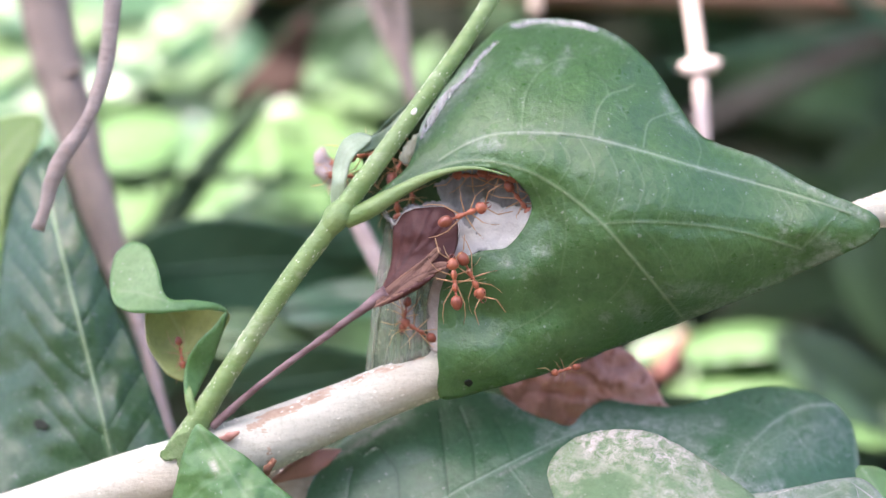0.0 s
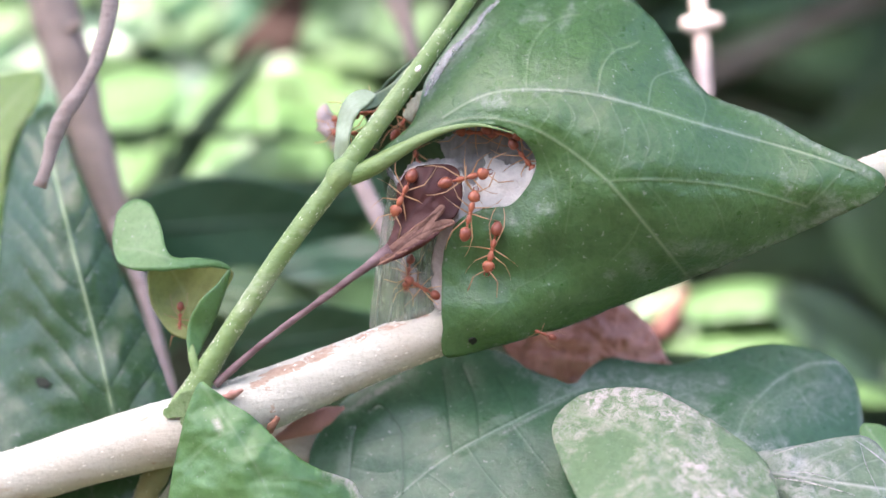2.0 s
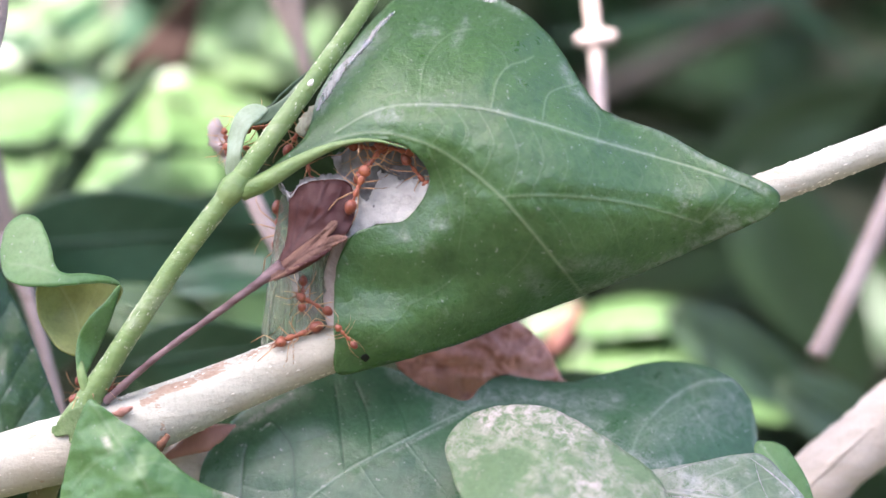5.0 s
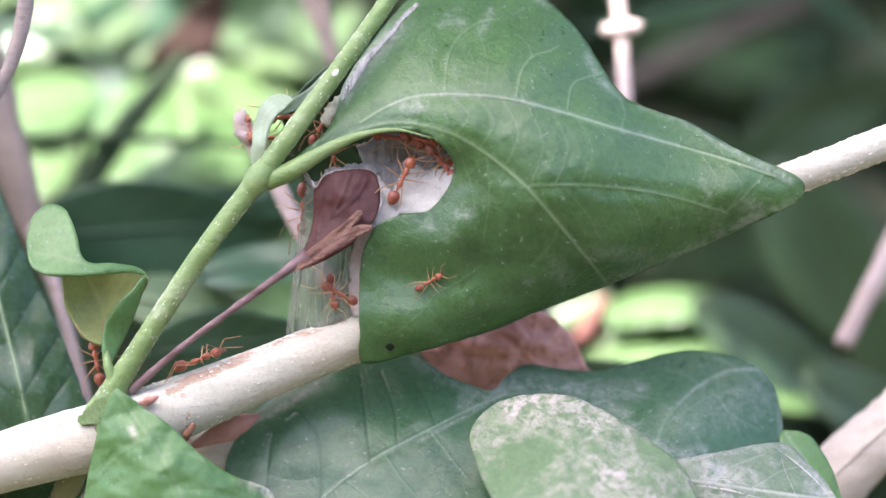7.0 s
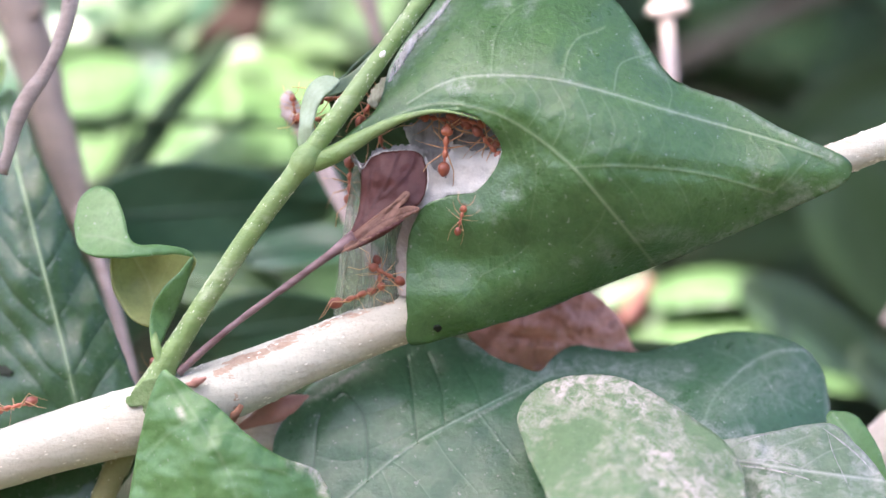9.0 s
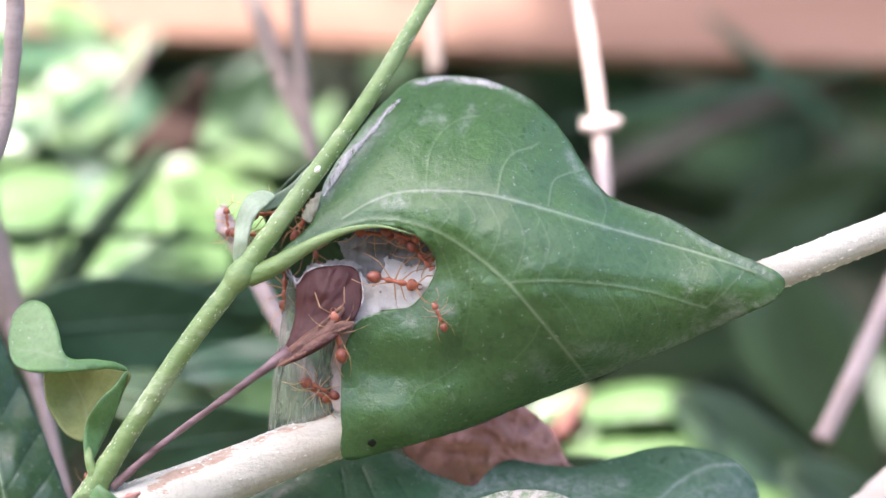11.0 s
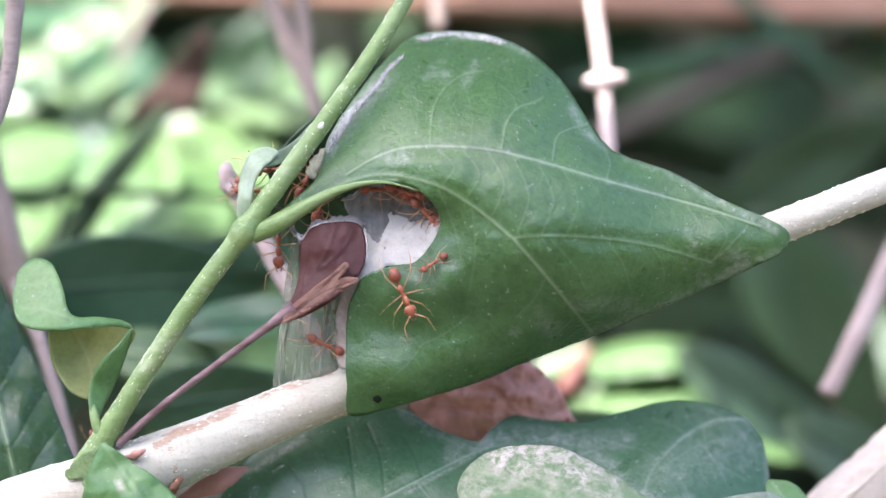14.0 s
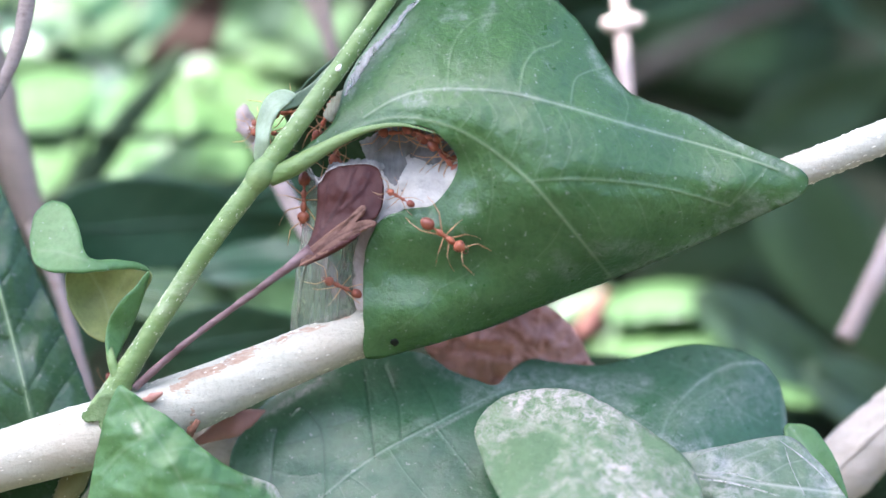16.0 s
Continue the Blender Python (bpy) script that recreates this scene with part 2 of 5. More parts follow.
def leaf_material(name, base, young, vein, rough=0.42, dust=0.0, through_light=0.22, cells=620.0, dust_colour=(0.58, 0.52, 0.43), vary=False, shine=0.45, coarse=1.0, flake=0.0):
    m, n, l, p = material(name)
    big = noise_of(n, l, 45, 3)
    fine = noise_of(n, l, 900, 3, 0.7)
    col = mixed(n, l, ramp_of(n, l, big, 0.32, 0.68), base, young)
    if vary:
        info = n.new("ShaderNodeObjectInfo")
        col = mixed(n, l, scaled(n, l, info.outputs["Random"], 0.55), col, tuple(c * k for c, k in zip(young, (1.5, 1.2, 1.1))))
    dark = tuple(c * 0.72 for c in base)
    col = mixed(n, l, scaled(n, l, ramp_of(n, l, fine, 0.42, 0.7), 0.6), col, dark)
    vor = n.new("ShaderNodeTexVoronoi")
    vor.feature, vor.inputs["Scale"].default_value = "DISTANCE_TO_EDGE", cells
    tc = n.new("ShaderNodeTexCoord")
    l.new(tc.outputs["Object"], vor.inputs["Vector"])
    net = ramp_of(n, l, vor.outputs["Distance"], 0.16, 0.0)
    col = mixed(n, l, scaled(n, l, net, 0.05), col, vein)
    at = n.new("ShaderNodeAttribute")
    at.attribute_name = "vein"
    col = mixed(n, l, scaled(n, l, at.outputs["Fac"], 0.85), col, vein)
    col = mixed(n, l, scaled(n, l, at.outputs["Fac"], -0.8), col, tuple(c * 0.45 for c in base))
    spot = n.new("ShaderNodeAttribute")
    spot.attribute_name = "dirt"
    streak = ramp_of(n, l, noise_of(n, l, 620, 6, 0.75, swirl=0.6), 0.38, 0.66)
    col = mixed(n, l, scaled(n, l, scaled(n, l, spot.outputs["Fac"], streak), 1.0), col, dust_colour)
    if dust > 0:
        d1 = ramp_of(n, l, noise_of(n, l, 100, 6, 0.7), 0.62 - 0.18 * dust, 0.76 - 0.14 * dust)
        if flake:
            d1 = ramp_of(n, l, noise_of(n, l, 85, 5, 0.65), 0.42, 0.62)
        d2 = ramp_of(n, l, noise_of(n, l, 420 + 330 * flake, 6, 0.75, swirl=0.5), 0.34 + 0.07 * flake, 0.62 - 0.05 * flake)
        col = mixed(n, l, scaled(n, l, scaled(n, l, d1, d2), min(1.0, 0.5 + dust)), col, dust_colour)
        specks = ramp_of(n, l, noise_of(n, l, 1300, 2, 0.5), 0.68, 0.73)
        col = mixed(n, l, scaled(n, l, specks, 0.22), col, (0.6, 0.6, 0.54))
    l.new(col, p.inputs["Base Color"])
    l.new(ramp_of(n, l, noise_of(n, l, 260, 4, 0.7), 0.2, 0.9), p.inputs["Roughness"])
    rr = [x for x in n if x.bl_idname == "ShaderNodeMapRange"][-1]
    rr.inputs["To Min"].default_value, rr.inputs["To Max"].default_value = rough - 0.08, rough + 0.14
    p.inputs["Specular IOR Level"].default_value = shine
    hill = n.new("ShaderNodeMath")
    hill.operation = "MULTIPLY_ADD"
    l.new(net, hill.inputs[0])
    hill.inputs[1].default_value = -0.12
    l.new(fine, hill.inputs[2])
    mid = noise_of(n, l, 330, 4, 0.65)
    both = n.new("ShaderNodeMath")
    both.operation = "MULTIPLY_ADD"
    l.new(mid, both.inputs[0])
    both.inputs[1].default_value = 0.5
    l.new(hill.outputs[0], both.inputs[2])
    bumped(n, l, p, both.outputs[0], 0.42, 0.00024 * coarse)
    if through_light > 0:
        tr = n.new("ShaderNodeBsdfTranslucent")
        glow = mixed(n, l, 0.5, col, tuple(min(1, c * k) for c, k in zip(young, (1.9, 1.95, 1.05))))
        l.new(glow, tr.inputs["Color"])
        mx = n.new("ShaderNodeMixShader")
        mx.inputs[0].default_value = through_light
        l.new(p.outputs[0], mx.inputs[1])
        l.new(tr.outputs[0], mx.inputs[2])
        l.new(mx.outputs[0], n["Material Output"].inputs[0])
    return m


def bark_material(name, light, mid, brown, patch=0.5, scale=260.0, rough=0.75, turn=(0, 21, 0)):
    m, n, l, p = material(name)
    long_grain = noise_of(n, l, scale, 5, 0.65, (turn, (0.18, 1, 1)))
    blot = noise_of(n, l, scale * 0.4, 5, 0.7, (turn, (0.35, 1, 1)))
    fine = noise_of(n, l, 1600, 3, 0.6)
    col = mixed(n, l, ramp_of(n, l, long_grain, 0.3, 0.7), light, mid)
    col = mixed(n, l, scaled(n, l, ramp_of(n, l, blot, 0.66 - 0.12 * patch, 0.74 - 0.1 * patch), 0.85 if patch else 0.0), col, brown)
    col = mixed(n, l, scaled(n, l, ramp_of(n, l, fine, 0.5, 0.72), 0.34), col, tuple(c * 0.55 for c in mid))
    tone = ramp_of(n, l, noise_of(n, l, 70, 4, 0.6, (turn, (0.5, 1, 1))), 0.42, 0.66)
    col = mixed(n, l, scaled(n, l, tone, 0.5), col, mixed(n, l, 0.6, mid, brown))
    at = n.new("ShaderNodeAttribute")
    at.attribute_name = "vein"
    edge = noise_of(n, l, 700, 5, 0.75, (turn, (0.3, 1, 1)))
    add = n.new("ShaderNodeMath")
    l.new(at.outputs["Fac"], add.inputs[0])
    l.new(edge, add.inputs[1])
    col = mixed(n, l, scaled(n, l, ramp_of(n, l, add.outputs[0], 1.02, 1.08), 0.85), col, mixed(n, l, ramp_of(n, l, fine, 0.35, 0.65), (0.30, 0.175, 0.105), (0.42, 0.29, 0.19)))
    l.new(col, p.inputs["Base Color"])
    p.inputs["Roughness"].default_value = rough
    h = n.new("ShaderNodeMath")
    h.operation = "MULTIPLY_ADD"
    l.new(fine, h.inputs[0])
    h.inputs[1].default_value = 0.4
    l.new(long_grain, h.inputs[2])
    bumped(n, l, p, h.outputs[0], 0.8, 0.00045)
    return m


def plain_material(name, a, b, scale, rough=0.6, bump=0.3, depth=0.0003, clear=0.0, thin=0.0, stretch=None, gloss=0.3):
    """Two tones mixed by a noise; clear: share that lets sight through; thin: share of light that shines through."""
    m, n, l, p = material(name)
    f = noise_of(n, l, scale, 5, 0.65, stretch)
    col = mixed(n, l, ramp_of(n, l, f, 0.3, 0.7), a, b)
    fine = noise_of(n, l, scale * 6, 3, 0.6)
    col = mixed(n, l, scaled(n, l, ramp_of(n, l, fine, 0.5, 0.8), 0.4), col, tuple(c * 0.65 for c in a))
    l.new(col, p.inputs["Base Color"])
    p.inputs["Roughness"].default_value = rough
    p.inputs["Specular IOR Level"].default_value = gloss
    bumped(n, l, p, f, bump, depth)
    last = p.outputs[0]
    if thin:
        tr = n.new("ShaderNodeBsdfTranslucent")
        l.new(col, tr.inputs["Color"])
        mx = n.new("ShaderNodeMixShader")
        mx.inputs[0].default_value = thin
        l.new(last, mx.inputs[1])
        l.new(tr.outputs[0], mx.inputs[2])
        last = mx.outputs[0]
    if clear:
        tp = n.new("ShaderNodeBsdfTransparent")
        mx = n.new("ShaderNodeMixShader")
        web = noise_of(n, l, 500, 5, 0.7, ((0, 8, 0), (2.2, 1, 0.25)))
        r = ramp_of(n, l, web, 0.25, 0.75)
        rr = [x for x in n if x.bl_idname == "ShaderNodeMapRange"][-1]
        rr.inputs["To Min"].default_value, rr.inputs["To Max"].default_value = min(1.0, clear + 0.25), max(0.0, clear - 0.3)
        l.new(r, mx.inputs[0])
        l.new(last, mx.inputs[1])
        l.new(tp.outputs[0], mx.inputs[2])
        last = mx.outputs[0]
    l.new(last, n["Material Output"].inputs[0])
    return m


NEST_GREEN = leaf_material("nest leaf green", (0.040, 0.108, 0.030), (0.074, 0.168, 0.046), (0.23, 0.32, 0.17), 0.31, dust=0.2, shine=0.5, dust_colour=(0.40, 0.44, 0.36), coarse=1.9)
CUP_GREEN = leaf_material("yellowish leaf underside", (0.20, 0.25, 0.085), (0.26, 0.30, 0.10), (0.32, 0.37, 0.16), 0.55, dust=0.0, through_light=0.4)
SAGE_GREEN = leaf_material("grey-green leaf edge", (0.16, 0.23, 0.13), (0.21, 0.28, 0.17), (0.26, 0.33, 0.21), 0.4, dust=0.0, through_light=0.2)
BACK_GREEN = leaf_material("pale leaf base", (0.27, 0.36, 0.22), (0.34, 0.42, 0.28), (0.38, 0.46, 0.31), 0.45, dust=0.0, through_light=0.2)
DARK_GREEN = leaf_material("old leaf green", (0.026, 0.072, 0.026), (0.042, 0.100, 0.038), (0.17, 0.25, 0.14), 0.22, dust=0.05, shine=0.42)
BROAD_GREEN = leaf_material("blue-green broad leaf", (0.036, 0.102, 0.042), (0.053, 0.130, 0.057), (0.20, 0.29, 0.19), 0.30, dust=0.02, shine=0.42, dust_colour=(0.42, 0.44, 0.38), coarse=0.9)
DUSTY_GREEN = leaf_material("dusty leaf green", (0.125, 0.205, 0.095), (0.165, 0.245, 0.13), (0.26, 0.33, 0.20), 0.62, dust=0.9, dust_colour=(0.53, 0.465, 0.405), coarse=2.2, flake=1.0, shine=0.25)
VEINED_GREEN = leaf_material("grey-green dusty leaf", (0.10, 0.165, 0.09), (0.13, 0.20, 0.115), (0.40, 0.43, 0.35), 0.36, dust=0.7, dust_colour=(0.42, 0.42, 0.37), coarse=1.6, flake=1.0)
FRESH_GREEN = leaf_material("young leaf green", (0.098, 0.222, 0.066), (0.145, 0.285, 0.098), (0.26, 0.37, 0.20), 0.33, dust=0.12, through_light=0.3)
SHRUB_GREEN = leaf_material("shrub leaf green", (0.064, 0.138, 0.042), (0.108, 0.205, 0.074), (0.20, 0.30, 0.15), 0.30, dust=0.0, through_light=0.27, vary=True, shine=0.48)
# a darker copy of the shrub green, with the shade put into its colour
SHADE_GREEN = leaf_material("shrub green with shade in it", (0.027, 0.061, 0.021), (0.040, 0.078, 0.029), (0.06, 0.115, 0.05), 0.38, dust=0.0, through_light=0.15)
RIB_GREEN = plain_material("pale leaf rib", (0.20, 0.30, 0.14), (0.28, 0.37, 0.20), 500, 0.5)
STEM_GREEN = bark_material("green stem", (0.105, 0.195, 0.042), (0.19, 0.285, 0.09), (0.29, 0.36, 0.19), 0.8, 420, 0.5, (0, 54, 0))
BARK_PALE = bark_material("pale branch bark", (0.54, 0.535, 0.42), (0.43, 0.425, 0.325), (0.39, 0.28, 0.17), 0.58, 330)
BARK_GREY = bark_material("grey twig bark", (0.25, 0.20, 0.158), (0.175, 0.138, 0.105), (0.14, 0.10, 0.08), 0.4, 260, 0.8, (0, 80, 0))
BARK_DULL = bark_material("weathered grey-brown twig", (0.34, 0.29, 0.25), (0.22, 0.175, 0.145), (0.13, 0.09, 0.07), 0.7, 420, 0.85, (0, 60, 0))
BARK_PINK = bark_material("pinkish-grey dry twig", (0.46, 0.39, 0.35), (0.34, 0.27, 0.235), (0.24, 0.17, 0.14), 0.4, 260, 0.8, (0, 60, 0))
BARK_STRIPE = bark_material("striped pale bark", (0.58, 0.53, 0.43), (0.41, 0.355, 0.27), (0.50, 0.44, 0.35), 0.5, 420, 0.8, (0, 38, 0))
BARK_DRY = bark_material("dry pale twig", (0.66, 0.55, 0.47), (0.50, 0.39, 0.32), (0.36, 0.24, 0.18), 0.3, 260, 0.8, (0, 80, 0))
WART = plain_material("pale bark wart", (0.76, 0.74, 0.60), (0.84, 0.82, 0.70), 900, 0.8)
DEAD_PURPLE = leaf_material("dead purple-brown leaf", (0.072, 0.023, 0.018), (0.125, 0.045, 0.033), (0.045, 0.016, 0.013), 0.45, dust=0.0, through_light=0.3, shine=0.3)
DRY_TAN = leaf_material("tan crumpled leaf", (0.21, 0.115, 0.077), (0.125, 0.06, 0.042), (0.05, 0.022, 0.017), 0.6, dust=0.0, through_light=0.2, shine=0.25)
DEAD_TAN = plain_material("tan dry leaf edge", (0.31, 0.18, 0.11), (0.16, 0.075, 0.048), 420, 0.65, 0.7, 0.0004, thin=0.25, stretch=((0, 40, 0), (0.25, 1, 1)))
DEAD_RED = leaf_material("red-brown dead leaf", (0.52, 0.27, 0.205), (0.35, 0.165, 0.12), (0.58, 0.36, 0.28), 0.6, dust=0.25, through_light=0.15, dust_colour=(0.5, 0.36, 0.29))
PETIOLE_PURPLE = plain_material("purple-brown dry petiole", (0.24, 0.165, 0.16), (0.085, 0.042, 0.04), 480, 0.55, 0.6, 0.0003, stretch=((0, 37, 0), (0.2, 1, 1)))
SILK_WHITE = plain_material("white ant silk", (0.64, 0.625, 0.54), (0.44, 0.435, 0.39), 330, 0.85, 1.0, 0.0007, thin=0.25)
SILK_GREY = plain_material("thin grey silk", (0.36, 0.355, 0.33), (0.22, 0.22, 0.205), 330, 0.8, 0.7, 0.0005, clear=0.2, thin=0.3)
FELT = plain_material("felted silk seam", (0.40, 0.35, 0.30), (0.30, 0.26, 0.22), 700, 0.9, 0.8, 0.0004)
STRAND = plain_material("dull silk strand", (0.33, 0.35, 0.26), (0.24, 0.27, 0.18), 500, 0.8, 0.5, 0.0003, clear=0.35)
SILK_THIN = plain_material("thin white silk", (0.76, 0.74, 0.67), (0.60, 0.59, 0.53), 620, 0.85, 0.8, 0.0005, clear=0.6, thin=0.2)
SILK_VEIL = plain_material("sheer silk veil", (0.36, 0.38, 0.29), (0.22, 0.27, 0.18), 300, 0.7, 0.4, 0.0004, clear=0.56, thin=0.3)
ANT_ORANGE = plain_material("orange ant shell", (0.25, 0.068, 0.030), (0.35, 0.112, 0.048), 1200, 0.42, 0.15, 0.0001, gloss=0.5)
ANT_GASTER = plain_material("russet ant abdomen", (0.17, 0.043, 0.021), (0.25, 0.072, 0.032), 1500, 0.38, 0.15, 0.0001, gloss=0.5)
ANT_LEG = plain_material("tan ant leg", (0.42, 0.23, 0.10), (0.52, 0.33, 0.17), 1500, 0.35, 0.1, 0.0001, thin=0.2)
ANT_EYE = plain_material("black ant eye", (0.01, 0.008, 0.008), (0.02, 0.015, 0.015), 2000, 0.2, 0.0)
DEAD_BROWN = plain_material("dull brown dead leaf", (0.07, 0.04, 0.027), (0.045, 0.025, 0.017), 90, 0.8, thin=0.05)
SPECK = plain_material("pale green lenticel", (0.47, 0.52, 0.34), (0.58, 0.61, 0.44), 900, 0.8)
SCAR = plain_material("rusty broken wood", (0.30, 0.15, 0.09), (0.18, 0.085, 0.05), 700, 0.8, 0.8, 0.0005)
LIME = leaf_material("yellow-green young leaf", (0.15, 0.25, 0.055), (0.20, 0.30, 0.075), (0.30, 0.38, 0.16), 0.4, dust=0.05, through_light=0.4)
OLIVE = bark_material("olive speckled shoot", (0.15, 0.17, 0.05), (0.22, 0.22, 0.09), (0.20, 0.14, 0.07), 0.7, 380, 0.7, (0, 65, 0))
COLLAR = plain_material("scurfy dark green bark", (0.10, 0.17, 0.055), (0.17, 0.23, 0.10), 700, 0.8, 0.8, 0.0005)
# grey bark darkened: the corner's shade is in the colour
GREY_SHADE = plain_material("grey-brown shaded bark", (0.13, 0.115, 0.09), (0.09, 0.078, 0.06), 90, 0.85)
STALK_RED = plain_material("reddish stalk bark", (0.20, 0.08, 0.055), (0.13, 0.05, 0.035), 150, 0.6)
# copy for the nearer shaded leaves, the shade mixed into the blue-green
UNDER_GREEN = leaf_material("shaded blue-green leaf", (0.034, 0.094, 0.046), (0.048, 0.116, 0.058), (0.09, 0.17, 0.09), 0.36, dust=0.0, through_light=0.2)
SHADOW_GREEN = plain_material("dark green of a leaf shadow", (0.018, 0.040, 0.012), (0.013, 0.030, 0.009), 120, 0.8)
DARK_BARK = plain_material("dark green-brown bark", (0.012, 0.018, 0.008), (0.008, 0.012, 0.006), 120, 0.8)
WOOD = plain_material("weathered wooden beam", (0.43, 0.26, 0.178), (0.28, 0.155, 0.10), 60, 0.75, 0.5, 0.001, stretch=((0, 0, 0), (0.08, 1, 1.6)))
WALL = plain_material("dark backdrop earth", (0.045, 0.05, 0.03), (0.025, 0.032, 0.02), 9, 0.95, 0.8, 0.01)
SOIL = plain_material("dry soil", (0.075, 0.055, 0.036), (0.045, 0.033, 0.022), 14, 0.95, 0.8, 0.01)

# ---- the setting ----
def make_ground():
    n = 40
    verts, faces = [], []
    xs = [math.copysign((abs(i) / n) ** 3 * 60, i) for i in range(-n, n + 1)]
    for y in xs:
        for x in xs:
            verts.append((x, y + 0.5, 0.02 * noise.noise((x * 3, y * 3, 0.5)) + 0.006 * noise.noise((x * 15, y * 15, 2.5))))
    r = 2 * n + 1
    for j in range(2 * n):
        for i in range(2 * n):
            a = j * r + i
            faces.append((a, a + 1, a + r + 1, a + r))
    tagged(mesh_object("ground", verts, faces, SOIL), "bare dry brown soil under the shrubs", "ground", kind="structure")


def make_beam():
    """The planed wooden rail that runs behind the shrub."""
    a, b = S(-420, -113, 230), S(2000, -24, 200)
    way = (b - a).normalized()
    up = (Vector((0, 0, 1)) - way * way.z).normalized()
    out = way.cross(up)
    verts, faces = [], []
    n = 60
    prof = [(0, 0.001), (0.001, 0), (0.018, 0), (0.019, 0.001), (0.019, 0.033), (0.018, 0.034), (0.001, 0.034), (0, 0.033)]
    for i in range(n + 1):
        c = a + (b - a) * (i / n)
        for x, z in prof:
            w = 0.0006 * noise.noise((i * 0.6, x * 200, z * 200))
            verts.append(c - out * -x + up * (z + w))
    k = len(prof)
    for i in range(n):
        for j in range(k):
            faces.append((i * k + j, i * k + (j + 1) % k, (i + 1) * k + (j + 1) % k, (i + 1) * k + j))
    faces += [tuple(range(k)), tuple(n * k + j for j in range(k - 1, -1, -1))]
    beam = tagged(new("wooden_beam"), "weathered reddish-brown wooden rail behind the shrub", "beam")
    mesh_object("rail", verts, faces, WOOD, beam, shade=False)


make_ground()
make_beam()


# ---- the main branch and its shoots ----
def warts(name, line, radii, count, size, parent, long=1.9, seed=1, mat=None):
    """Small pale cork warts on a limb's visible half: little domes, joined."""
    rnd = random.Random(seed)
    fine = spine(line, radii, 0.4)
    verts, faces = [], []
    for _ in range(count):
        i = rnd.randrange(1, len(fine) - 1)
        c = Vector(fine[i, :3]) / 1000
        t = (Vector(fine[i + 1, :3]) - Vector(fine[i - 1, :3])).normalized()
        r = fine[i, 3] / 1000
        side = Vector((0, -1, 0))
        side = (side - t * side.dot(t)).normalized()
        b = t.cross(side)
        a = rnd.uniform(-1.75, 1.75) if rnd.random() < 0.4 else rnd.choice((-1, 1)) * rnd.gauss(1.25, 0.3)
        out = side * math.cos(a) + b * math.sin(a)
        cross = t.cross(out)
        o = c + out * r * 0.975
        w = size / 1000 * rnd.uniform(0.5, 1.3)
        k0 = len(verts)
        for k in range(6):
            g = math.pi * 2 * k / 6
            verts.append(o + t * math.cos(g) * w * long + cross * math.sin(g) * w * 0.65)
        verts.append(o + out * w * 0.8)
        for k in range(6):
            faces.append((k0 + k, k0 + (k + 1) % 6, k0 + 6))
    ob = mesh_object(name, verts, faces, mat or WART, parent)
    return tagged(ob, "tiny pale cork warts on the bark", kind="stuff")


